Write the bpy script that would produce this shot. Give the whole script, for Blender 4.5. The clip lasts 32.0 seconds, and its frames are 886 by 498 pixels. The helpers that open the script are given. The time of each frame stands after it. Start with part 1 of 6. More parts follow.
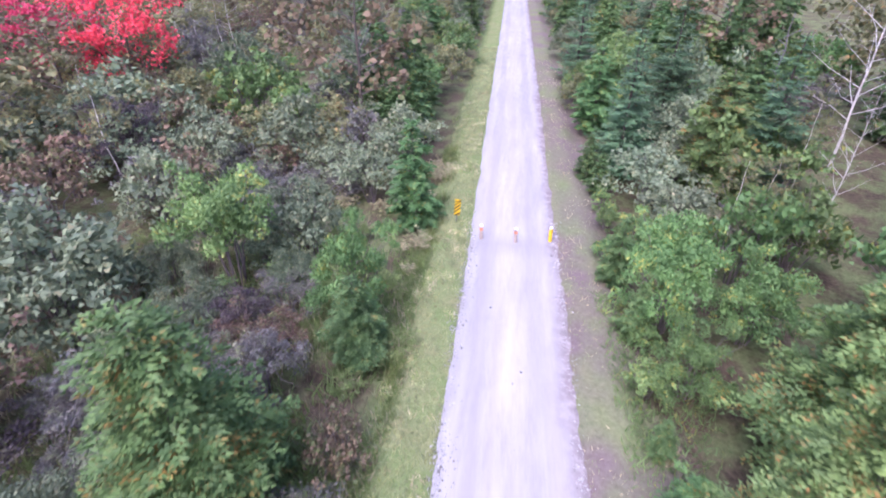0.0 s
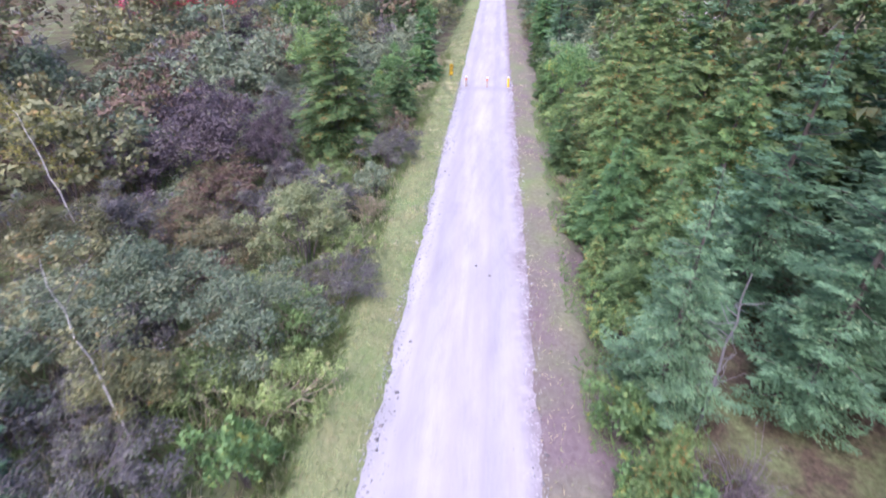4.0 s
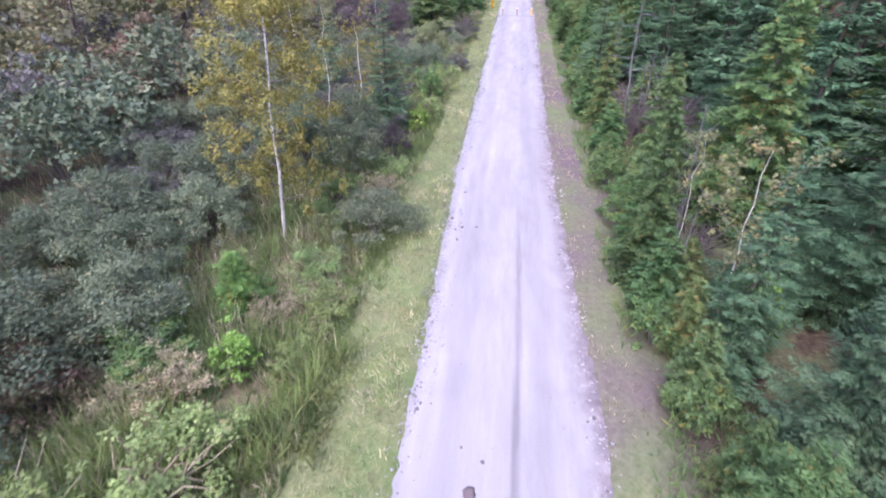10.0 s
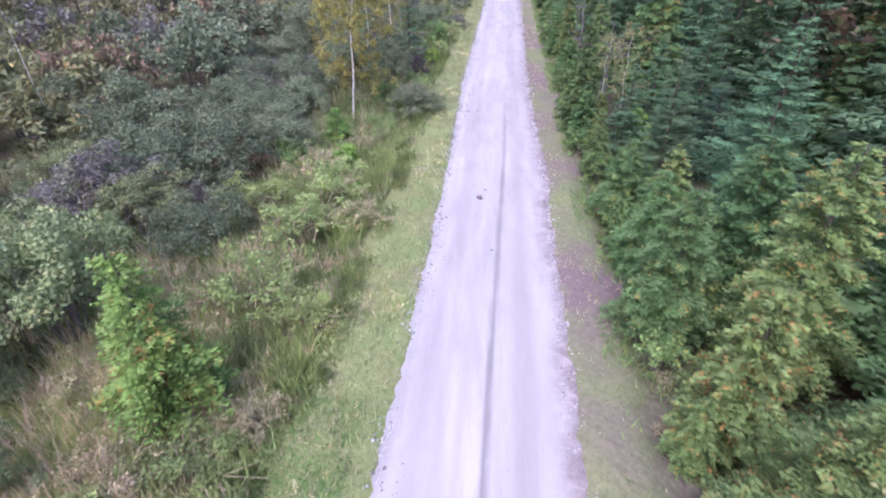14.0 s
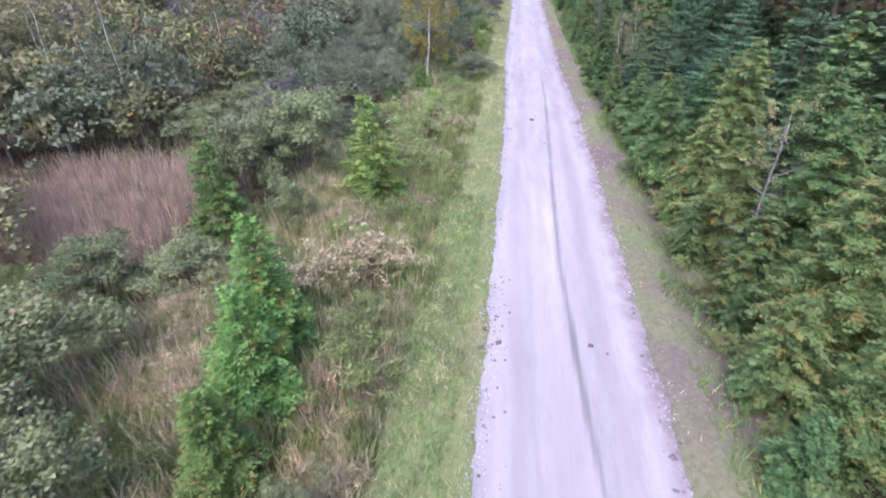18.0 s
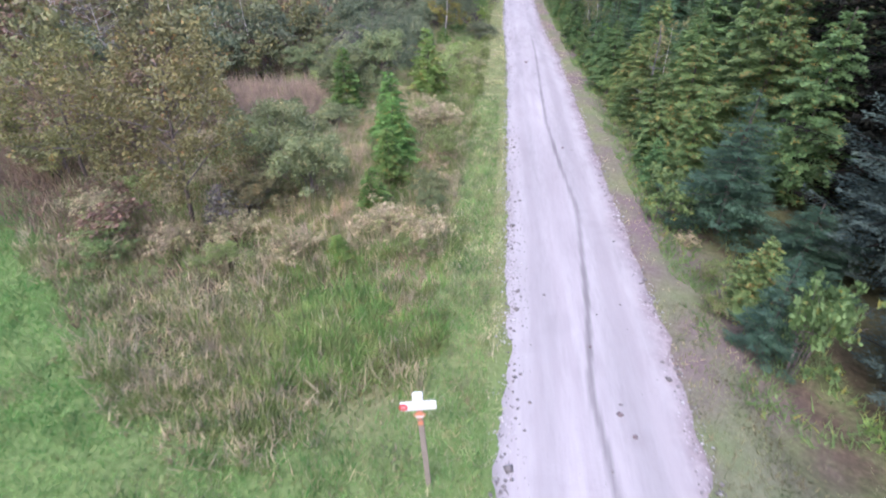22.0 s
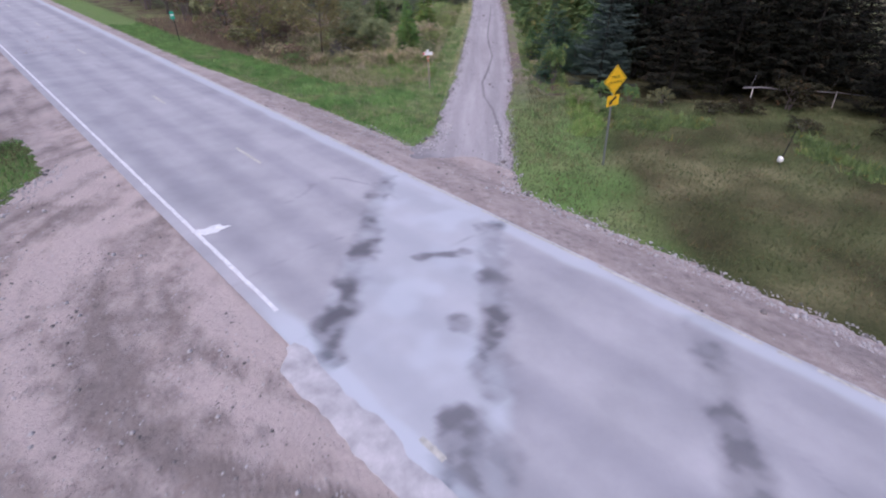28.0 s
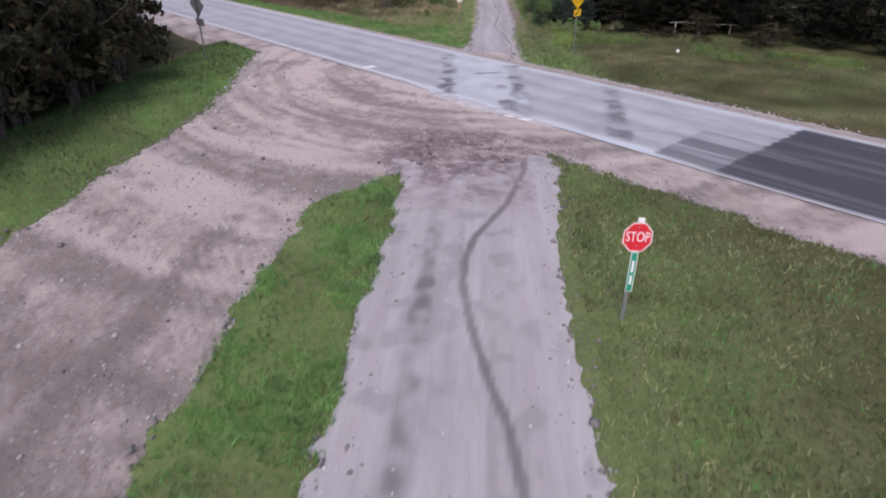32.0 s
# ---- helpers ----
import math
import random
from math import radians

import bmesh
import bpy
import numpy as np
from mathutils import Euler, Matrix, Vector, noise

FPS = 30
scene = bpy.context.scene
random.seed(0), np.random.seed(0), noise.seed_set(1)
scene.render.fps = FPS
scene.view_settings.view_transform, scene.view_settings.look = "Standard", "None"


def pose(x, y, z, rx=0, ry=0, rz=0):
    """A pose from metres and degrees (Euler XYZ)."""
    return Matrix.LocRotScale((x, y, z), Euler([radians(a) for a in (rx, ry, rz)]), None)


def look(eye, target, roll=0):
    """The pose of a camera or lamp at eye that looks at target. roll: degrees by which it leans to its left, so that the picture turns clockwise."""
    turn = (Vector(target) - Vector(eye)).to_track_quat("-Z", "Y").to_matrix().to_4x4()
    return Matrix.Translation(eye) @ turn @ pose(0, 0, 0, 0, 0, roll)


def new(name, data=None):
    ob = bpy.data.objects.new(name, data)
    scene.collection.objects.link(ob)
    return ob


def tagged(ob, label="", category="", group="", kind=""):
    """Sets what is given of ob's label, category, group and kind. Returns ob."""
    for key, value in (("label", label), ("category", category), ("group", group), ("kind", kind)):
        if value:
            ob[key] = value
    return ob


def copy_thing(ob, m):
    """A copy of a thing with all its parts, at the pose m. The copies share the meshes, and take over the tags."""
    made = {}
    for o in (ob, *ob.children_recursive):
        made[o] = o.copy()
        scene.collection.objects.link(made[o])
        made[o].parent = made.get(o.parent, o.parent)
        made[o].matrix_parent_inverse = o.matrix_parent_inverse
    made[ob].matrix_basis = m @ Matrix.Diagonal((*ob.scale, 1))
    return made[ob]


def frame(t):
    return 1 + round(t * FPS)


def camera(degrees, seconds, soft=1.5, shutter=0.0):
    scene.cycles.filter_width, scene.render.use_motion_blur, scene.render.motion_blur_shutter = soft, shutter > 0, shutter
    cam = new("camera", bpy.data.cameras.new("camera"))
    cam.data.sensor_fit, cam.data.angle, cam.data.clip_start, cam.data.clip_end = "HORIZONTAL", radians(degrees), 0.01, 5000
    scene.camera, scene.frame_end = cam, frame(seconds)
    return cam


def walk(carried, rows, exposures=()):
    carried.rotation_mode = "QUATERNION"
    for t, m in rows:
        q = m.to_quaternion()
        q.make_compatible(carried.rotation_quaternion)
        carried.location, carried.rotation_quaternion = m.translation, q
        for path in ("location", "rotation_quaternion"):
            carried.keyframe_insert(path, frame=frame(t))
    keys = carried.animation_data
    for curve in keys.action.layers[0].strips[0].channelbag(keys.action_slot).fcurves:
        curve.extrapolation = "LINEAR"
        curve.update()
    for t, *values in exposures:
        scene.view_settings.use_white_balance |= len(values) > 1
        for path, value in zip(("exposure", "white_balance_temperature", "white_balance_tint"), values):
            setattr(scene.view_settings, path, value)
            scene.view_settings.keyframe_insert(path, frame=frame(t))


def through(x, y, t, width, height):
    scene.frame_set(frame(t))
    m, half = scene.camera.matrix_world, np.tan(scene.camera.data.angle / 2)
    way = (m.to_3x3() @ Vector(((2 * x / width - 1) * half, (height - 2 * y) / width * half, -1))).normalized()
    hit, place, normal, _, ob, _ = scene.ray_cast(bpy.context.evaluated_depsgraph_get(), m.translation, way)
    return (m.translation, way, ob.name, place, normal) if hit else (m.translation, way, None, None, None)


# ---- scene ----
cam = camera(81.2, 32.0, soft=1.95, shutter=0.35)
PATH = [
    (0, (-0.516, -0.215, 8.704), (-0.720, 1.454, 7.622), -0.1),
    (0.5, (-0.353, -1.798, 8.463), (-0.557, -0.124, 7.387), -0.0),
    (1, (-0.121, -3.336, 8.191), (-0.325, -1.658, 7.121), 0.1),
    (1.5, (0.171, -5.034, 8.055), (-0.035, -3.363, 6.976), 0.0),
    (2, (0.352, -6.639, 7.970), (0.148, -4.970, 6.886), -0.0),
    (2.5, (0.452, -8.181, 7.903), (0.255, -6.513, 6.817), -0.0),
    (4.5, (0.309, -15.825, 6.904), (0.158, -14.136, 5.844), 0.0),
    (5, (0.281, -17.107, 6.849), (0.114, -15.435, 5.764), 0.0),
    (5.5, (0.269, -18.469, 6.915), (0.090, -16.809, 5.812), 0.0),
    (6, (0.213, -19.741, 6.816), (0.028, -18.080, 5.717), 0.0),
    (6.5, (0.169, -21.416, 6.711), (-0.023, -19.758, 5.610), 0.0),
    (7, (0.097, -22.831, 6.581), (-0.096, -21.172, 5.480), -0.0),
    (7.5, (-0.039, -24.325, 6.626), (-0.226, -22.671, 5.518), -0.0),
    (8, (-0.094, -25.860, 6.344), (-0.280, -24.197, 5.248), -0.0),
    (8.5, (-0.078, -27.146, 6.207), (-0.276, -25.476, 5.124), -0.1),
    (9, (-0.072, -28.464, 6.082), (-0.274, -26.787, 5.011), 0.0),
    (9.5, (-0.006, -29.777, 6.006), (-0.214, -28.100, 4.936), -0.0),
    (10, (0.067, -30.943, 5.963), (-0.153, -29.269, 4.892), -0.1),
    (10.5, (0.102, -32.069, 5.885), (-0.120, -30.395, 4.814), -0.1),
    (11, (0.125, -33.289, 5.832), (-0.094, -31.615, 4.759), -0.1),
    (11.5, (0.140, -34.355, 5.833), (-0.073, -32.685, 4.753), -0.0),
    (12, (0.194, -35.400, 5.827), (-0.019, -33.732, 4.745), 0.0),
    (12.5, (0.222, -36.378, 5.861), (0.011, -34.711, 4.777), -0.0),
    (13, (0.142, -37.379, 5.961), (-0.060, -35.715, 4.870), 0.0),
    (13.5, (0.174, -38.299, 6.120), (-0.026, -36.644, 5.015), 0.1),
    (14, (0.237, -39.281, 6.140), (0.057, -37.626, 5.031), 0.1),
    (14.5, (0.157, -40.253, 6.199), (-0.010, -38.604, 5.080), 0.1),
    (16.5, (-0.526, -43.937, 5.883), (-0.737, -42.253, 4.825), 0.1),
    (17, (-0.692, -44.839, 5.909), (-0.905, -43.153, 4.854), -0.0),
    (17.5, (-0.879, -45.865, 5.955), (-1.093, -44.182, 4.897), -0.1),
    (18, (-1.017, -46.799, 5.928), (-1.235, -45.116, 4.869), -0.1),
    (18.5, (-1.141, -47.780, 5.901), (-1.360, -46.096, 4.844), -0.1),
    (19, (-1.229, -48.847, 5.881), (-1.452, -47.165, 4.822), -0.2),
    (19.5, (-1.285, -49.866, 5.897), (-1.509, -48.184, 4.838), -0.1),
    (20, (-1.283, -51.089, 5.857), (-1.511, -49.408, 4.799), -0.1),
    (20.5, (-1.269, -52.366, 5.865), (-1.499, -50.685, 4.805), -0.1),
    (21, (-1.386, -53.703, 5.919), (-1.602, -52.025, 4.852), -0.1),
    (21.5, (-1.551, -55.120, 5.977), (-1.744, -53.438, 4.913), -0.1),
    (22, (-1.619, -56.548, 6.001), (-1.793, -54.865, 4.934), 0.0),
    (22.5, (-1.459, -58.198, 5.976), (-1.633, -56.513, 4.912), 0.1),
    (23, (-1.296, -59.730, 5.933), (-1.469, -58.043, 4.872), 0.1),
    (23.5, (-1.123, -61.299, 5.893), (-1.293, -59.611, 4.835), 0.1),
    (24, (-0.894, -63.043, 5.905), (-1.061, -61.355, 4.846), 0.1),
    (24.5, (-0.711, -64.696, 6.036), (-0.872, -63.014, 4.965), 0.0),
    (26.5, (0.000, -71.700, 5.770), (-0.145, -69.998, 4.737), 0.3),
    (27, (0.030, -73.506, 5.820), (-0.098, -71.8, 4.784), 0.8),
    (27.5, (0.151, -75.102, 5.904), (0.029, -73.402, 4.858), 1.0),
    (28, (0.271, -76.765, 5.999), (0.149, -75.068, 4.947), 1.1),
    (28.5, (0.35, -78.496, 6.15), (0.229, -76.805, 5.089), 1.2),
    (29, (0.347, -80.51, 6.241), (0.231, -78.818, 5.18), 1.2),
    (29.5, (0.287, -82.372, 6.27), (0.177, -80.685, 5.202), 1.2),
    (30, (0.145, -84.197, 6.201), (0.039, -82.506, 5.138), 1.2),
    (30.5, (-0.065, -85.998, 6.05), (-0.17, -84.307, 4.986), 1.1),
    (31, (-0.327, -87.587, 5.849), (-0.428, -85.892, 4.792), 1.0),
    (31.5, (-0.62, -89.085, 5.635), (-0.721, -87.389, 4.58), 0.9),
    (32, (-0.982, -90.702, 5.379), (-1.079, -89.005, 4.324), 0.9),
]
walk(cam, [(t, look(eye, target, roll)) for t, eye, target, roll in PATH],
     exposures=[(0, 1.36, 5350, 29.5), (5, 1.28, 5350, 29), (12, 1.2, 5380, 28.5), (19.0, 1.15, 5420, 26), (23.0, 1.0, 5540, 21), (24.5, 0.8, 5420, 24), (26.5, 0.30, 5600, 24), (28, 0.15, 5600, 25), (29, 0.10, 5600, 25), (30, 0.0, 5600, 26), (31, 0.04, 5800, 24), (32, 0.15, 6000, 21)])

# ---- light: an overcast afternoon ----
world = bpy.data.worlds.new("sky")
scene.world = world
world.use_nodes = True
wn = world.node_tree
sky = wn.nodes.new("ShaderNodeTexSky")
sky.sky_type, sky.sun_disc = "NISHITA", False
sky.sun_elevation, sky.sun_rotation = radians(48), radians(200)
sky.air_density, sky.dust_density, sky.ozone_density = 1.6, 5.0, 1.0
wn.links.new(sky.outputs["Color"], wn.nodes["Background"].inputs["Color"])
wn.nodes["Background"].inputs["Strength"].default_value = 0.13
sun = new("sun", bpy.data.lights.new("sun", "SUN"))
sun.data.energy, sun.data.angle, sun.data.color = 1.3, radians(28), (1.0, 0.95, 0.9)
sun.matrix_basis = look((0, 0, 40), (6, 14, 0))

# ---- material helpers ----
def material(name):
    m = bpy.data.materials.new(name)
    m.use_nodes = True
    nt = m.node_tree
    return m, nt, nt.nodes["Principled BSDF"]


def node(nt, kind, **values):
    n = nt.nodes.new(kind)
    for k, v in values.items():
        n.inputs[k].default_value = v
    return n


def noise_of(nt, scale, detail=4.0, rough=0.6, stretch=(1, 1, 1)):
    tc = node(nt, "ShaderNodeTexCoord")
    mp = node(nt, "ShaderNodeMapping")
    mp.inputs["Scale"].default_value = stretch
    mp.inputs["Location"].default_value = (3.37, 1.71, 0.43)
    if stretch == (1, 1, 1):
        mp.inputs["Rotation"].default_value = (0.4, 0.3, 0.65)
    nz = node(nt, "ShaderNodeTexNoise", Scale=scale, Detail=detail, Roughness=rough)
    nt.links.new(tc.outputs["Object"], mp.inputs["Vector"])
    nt.links.new(mp.outputs["Vector"], nz.inputs["Vector"])
    return nz.outputs["Fac"]


def ramp(nt, fac, stops):
    r = node(nt, "ShaderNodeValToRGB")
    e = r.color_ramp.elements
    while len(e) < len(stops):
        e.new(0.5)
    for k, (p, c) in enumerate(stops):
        e[k].position, e[k].color = p, (*c, 1)
    nt.links.new(fac, r.inputs["Fac"])
    return r.outputs["Color"]


def mix(nt, fac, a, b, kind="MIX"):
    m = node(nt, "ShaderNodeMix")
    m.data_type, m.blend_type = "RGBA", kind
    for slot, v in ((0, fac), (6, a), (7, b)):
        if isinstance(v, (int, float)):
            m.inputs[slot].default_value = v
        elif isinstance(v, tuple):
            m.inputs[slot].default_value = (*v, 1)
        else:
            nt.links.new(v, m.inputs[slot])
    return m.outputs[2]


def attr(nt, name):
    a = node(nt, "ShaderNodeAttribute")
    a.attribute_name = name
    return a.outputs["Fac"]


def bump(nt, bsdf, fac, strength, dist):
    b = node(nt, "ShaderNodeBump", Strength=strength, Distance=dist)
    nt.links.new(fac, b.inputs["Height"])
    nt.links.new(b.outputs["Normal"], bsdf.inputs["Normal"])


def leaf_material(name, dark, light, rare=None, rare_from=0.93, spread=0.25, through=0.25, spec=0.3):
    """Foliage: each leaf takes its own tone, each plant its own shade, and turning leaves come in patches."""
    m, nt, bsdf = material(name)
    geo, info = node(nt, "ShaderNodeNewGeometry"), node(nt, "ShaderNodeObjectInfo")
    light = (light[0] * 1.5, light[1] * 1.5, light[2] * 2.1)
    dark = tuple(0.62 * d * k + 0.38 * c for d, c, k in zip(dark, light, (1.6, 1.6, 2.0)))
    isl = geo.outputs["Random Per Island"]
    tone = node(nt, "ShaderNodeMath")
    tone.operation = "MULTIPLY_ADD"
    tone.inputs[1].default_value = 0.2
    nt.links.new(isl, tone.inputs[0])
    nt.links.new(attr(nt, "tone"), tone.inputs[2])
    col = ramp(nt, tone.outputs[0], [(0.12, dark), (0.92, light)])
    if rare:
        spot = noise_of(nt, 2.3, 3, 0.7)
        add = node(nt, "ShaderNodeMath")
        add.operation = "MULTIPLY_ADD"
        add.inputs[1].default_value = 0.22
        nt.links.new(isl, add.inputs[0])
        nt.links.new(spot, add.inputs[2])
        edge = 0.80 - (0.95 - rare_from) * 1.2
        turned = ramp(nt, add.outputs[0], [(edge - 0.06, (0, 0, 0)), (edge + 0.05, (1, 1, 1))])
        col = mix(nt, turned, col, (rare[0] * 1.25, rare[1] * 1.25, rare[2] * 1.4))
    hsv = node(nt, "ShaderNodeHueSaturation")
    mr = node(nt, "ShaderNodeMapRange")
    mr.inputs["To Min"].default_value, mr.inputs["To Max"].default_value = 1 - spread, 1 + spread
    nt.links.new(info.outputs["Random"], mr.inputs["Value"])
    nt.links.new(mr.outputs["Result"], hsv.inputs["Value"])
    big = node(nt, "ShaderNodeMath")
    big.operation, big.inputs[1].default_value = "MULTIPLY", 7.31
    fr = node(nt, "ShaderNodeMath")
    fr.operation = "FRACT"
    hue = node(nt, "ShaderNodeMapRange")
    hue.inputs["To Min"].default_value, hue.inputs["To Max"].default_value = 0.482, 0.518
    nt.links.new(info.outputs["Random"], big.inputs[0])
    nt.links.new(big.outputs[0], fr.inputs[0])
    nt.links.new(fr.outputs[0], hue.inputs["Value"])
    nt.links.new(hue.outputs["Result"], hsv.inputs["Hue"])
    nt.links.new(col, hsv.inputs["Color"])
    patch = ramp(nt, noise_of(nt, 2.4, 3), [(0.36, (0.70, 0.72, 0.76)), (0.64, (1.24, 1.23, 1.15))])
    col = mix(nt, 1.0, hsv.outputs["Color"], patch, "MULTIPLY")
    nt.links.new(col, bsdf.inputs["Base Color"])
    bsdf.inputs["Roughness"].default_value = 0.6
    bsdf.inputs["Specular IOR Level"].default_value = spec
    tl = node(nt, "ShaderNodeBsdfTranslucent")
    nt.links.new(col, tl.inputs["Color"])
    ms = node(nt, "ShaderNodeMixShader", Fac=through)
    out = nt.nodes["Material Output"]
    nt.links.new(bsdf.outputs[0], ms.inputs[1])
    nt.links.new(tl.outputs[0], ms.inputs[2])
    nt.links.new(ms.outputs[0], out.inputs["Surface"])
    return m


def plain(name, col, rough=0.6, metal=0.0, vary=0.15, scale=18.0):
    m, nt, bsdf = material(name)
    lo = tuple(c * (1 - vary) for c in col)
    hi = tuple(min(c * (1 + vary), 1) for c in col)
    nz = noise_of(nt, scale, 5)
    nt.links.new(ramp(nt, nz, [(0.3, lo), (0.7, hi)]), bsdf.inputs["Base Color"])
    bsdf.inputs["Roughness"].default_value, bsdf.inputs["Metallic"].default_value = rough, metal
    bump(nt, bsdf, nz, 0.15, 0.01)
    return m


# ---- materials ----
def gravel_material(name, base, streak_col, speck, fine=42.0, mottle=0.4, along=(1, 1, 1)):
    m, nt, bsdf = material(name)
    lo, hi = tuple(c * 0.82 for c in base), tuple(min(1, c * 1.12) for c in base)
    col = ramp(nt, noise_of(nt, 1.1, 6, 0.65, along), [(0.3, lo), (0.7, hi)])
    blot = ramp(nt, noise_of(nt, 4.3, 8, 0.72, along), [(0.34, (0.66, 0.63, 0.64)), (0.5, (1, 1, 1)), (0.68, (1.2, 1.2, 1.21))])
    col = mix(nt, mottle, col, mix(nt, 1.0, col, blot, "MULTIPLY"))
    streak = ramp(nt, noise_of(nt, 1.7, 4, 0.6, (1.6, 0.05, 1)), [(0.42, (0, 0, 0)), (0.62, (1, 1, 1))])
    col = mix(nt, mix(nt, 0.5, (0, 0, 0), streak), col, streak_col)
    grain = noise_of(nt, fine, 3, 0.8)
    col = mix(nt, ramp(nt, grain, [(0.62, (0, 0, 0)), (0.72, (0.55, 0.55, 0.55))]), col, speck)
    col = mix(nt, attr(nt, "dark"), col, tuple(c * 0.42 for c in base))
    col = mix(nt, attr(nt, "pale"), col, tuple(min(1, c * 1.25) for c in base))
    mud = ramp(nt, noise_of(nt, 3.2, 7, 0.7), [(0.36, (0.11, 0.08, 0.092)), (0.5, (0.20, 0.155, 0.165)), (0.64, (0.34, 0.29, 0.295))])
    col = mix(nt, attr(nt, "churn"), col, mud)
    nt.links.new(col, bsdf.inputs["Base Color"])
    bsdf.inputs["Roughness"].default_value = 0.95
    bsdf.inputs["Specular IOR Level"].default_value = 0.2
    if mottle > 0.6:
        bump(nt, bsdf, noise_of(nt, 5.0, 9, 0.75), 1.0, 0.09)
    else:
        bump(nt, bsdf, grain, 0.3, 0.02)
    return m


M_TRAIL = gravel_material("crushed_limestone", (0.365, 0.340, 0.352), (0.315, 0.282, 0.295), (0.27, 0.25, 0.255), 17.0, 0.35, (1, 0.14, 1))
M_APRON = gravel_material("pink_gravel", (0.415, 0.355, 0.34), (0.345, 0.28, 0.26), (0.21, 0.18, 0.178), 30.0, 1.0)


def asphalt_material():
    m, nt, bsdf = material("worn_asphalt")
    col = ramp(nt, noise_of(nt, 0.8, 6, 0.6), [(0.3, (0.295, 0.292, 0.315)), (0.7, (0.375, 0.368, 0.395))])
    wheel = ramp(nt, attr(nt, "wheel"), [(0.0, (1.1, 1.09, 1.09)), (1.0, (0.80, 0.80, 0.83))])
    col = mix(nt, 1.0, col, wheel, "MULTIPLY")
    grain = noise_of(nt, 60, 3, 0.8)
    col = mix(nt, ramp(nt, grain, [(0.6, (0, 0, 0)), (0.75, (0.5, 0.5, 0.5))]), col, (0.13, 0.13, 0.14))
    col = mix(nt, attr(nt, "pale"), col, (0.46, 0.49, 0.545))
    col = mix(nt, attr(nt, "dark"), col, (0.038, 0.037, 0.05))
    nt.links.new(col, bsdf.inputs["Base Color"])
    bsdf.inputs["Roughness"].default_value = 0.85
    bump(nt, bsdf, grain, 0.4, 0.008)
    return m


M_ROAD = asphalt_material()


def ground_material():
    m, nt, bsdf = material("soil_and_turf")
    n1, n2 = noise_of(nt, 0.9, 6, 0.65), noise_of(nt, 9.0, 5, 0.75)
    litter = ramp(nt, n2, [(0.3, (0.035, 0.026, 0.020)), (0.55, (0.085, 0.060, 0.046)), (0.75, (0.15, 0.115, 0.085))])
    weeds = ramp(nt, n2, [(0.3, (0.07, 0.09, 0.038)), (0.7, (0.17, 0.20, 0.088))])
    wild = mix(nt, ramp(nt, n1, [(0.42, (0, 0, 0)), (0.6, (1, 1, 1))]), litter, weeds)
    turf = ramp(nt, n2, [(0.3, (0.09, 0.165, 0.045)), (0.55, (0.135, 0.225, 0.068)), (0.8, (0.20, 0.245, 0.10))])
    dry = ramp(nt, n2, [(0.3, (0.17, 0.155, 0.075)), (0.7, (0.35, 0.305, 0.18))])
    col = mix(nt, attr(nt, "turf"), wild, turf)
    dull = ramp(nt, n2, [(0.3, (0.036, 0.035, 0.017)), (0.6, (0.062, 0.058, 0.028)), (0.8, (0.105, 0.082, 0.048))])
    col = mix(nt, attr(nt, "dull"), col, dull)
    patch = mix(nt, 1.0, attr(nt, "dry"), ramp(nt, n1, [(0.3, (0.35, 0.35, 0.35)), (0.65, (1, 1, 1))]), "MULTIPLY")
    col = mix(nt, patch, col, dry)
    soil = ramp(nt, n2, [(0.3, (0.135, 0.098, 0.10)), (0.7, (0.225, 0.175, 0.175))])
    col = mix(nt, attr(nt, "soil"), col, soil)
    nt.links.new(col, bsdf.inputs["Base Color"])
    bsdf.inputs["Roughness"].default_value = 1.0
    bsdf.inputs["Specular IOR Level"].default_value = 0.1
    bump(nt, bsdf, n2, 0.7, 0.06)
    return m


M_GROUND = ground_material()


def bark_material(name, a, b, mark=None):
    m, nt, bsdf = material(name)
    col = ramp(nt, noise_of(nt, 9, 5, 0.7, (1, 1, 0.25)), [(0.3, a), (0.7, b)])
    if mark:
        bands = ramp(nt, noise_of(nt, 7, 3, 0.7, (0.4, 0.4, 3.0)), [(0.6, (0, 0, 0)), (0.66, (1, 1, 1))])
        col = mix(nt, bands, col, mark)
    nt.links.new(col, bsdf.inputs["Base Color"])
    bsdf.inputs["Roughness"].default_value = 0.9
    bump(nt, bsdf, noise_of(nt, 25, 4, 0.7, (1, 1, 0.3)), 0.5, 0.02)
    return m


M_BARK = bark_material("grey_brown_bark", (0.07, 0.055, 0.05), (0.16, 0.13, 0.115))
# Bark with crown shade put into its colour, for dark and blue spruces.
M_DARKBARK = bark_material("bark_darkened_as_shade", (0.012, 0.010, 0.009), (0.03, 0.025, 0.022))
M_BIRCH = bark_material("white_birch_bark", (0.52, 0.47, 0.46), (0.72, 0.68, 0.68), (0.08, 0.07, 0.065))
M_DEAD = bark_material("weathered_deadwood", (0.10, 0.095, 0.10), (0.22, 0.205, 0.22))
M_STRAW = bark_material("bleached_straw_stems", (0.24, 0.20, 0.13), (0.42, 0.35, 0.24))
M_TWIG = bark_material("purple_grey_twigs", (0.11, 0.085, 0.09), (0.24, 0.20, 0.205))

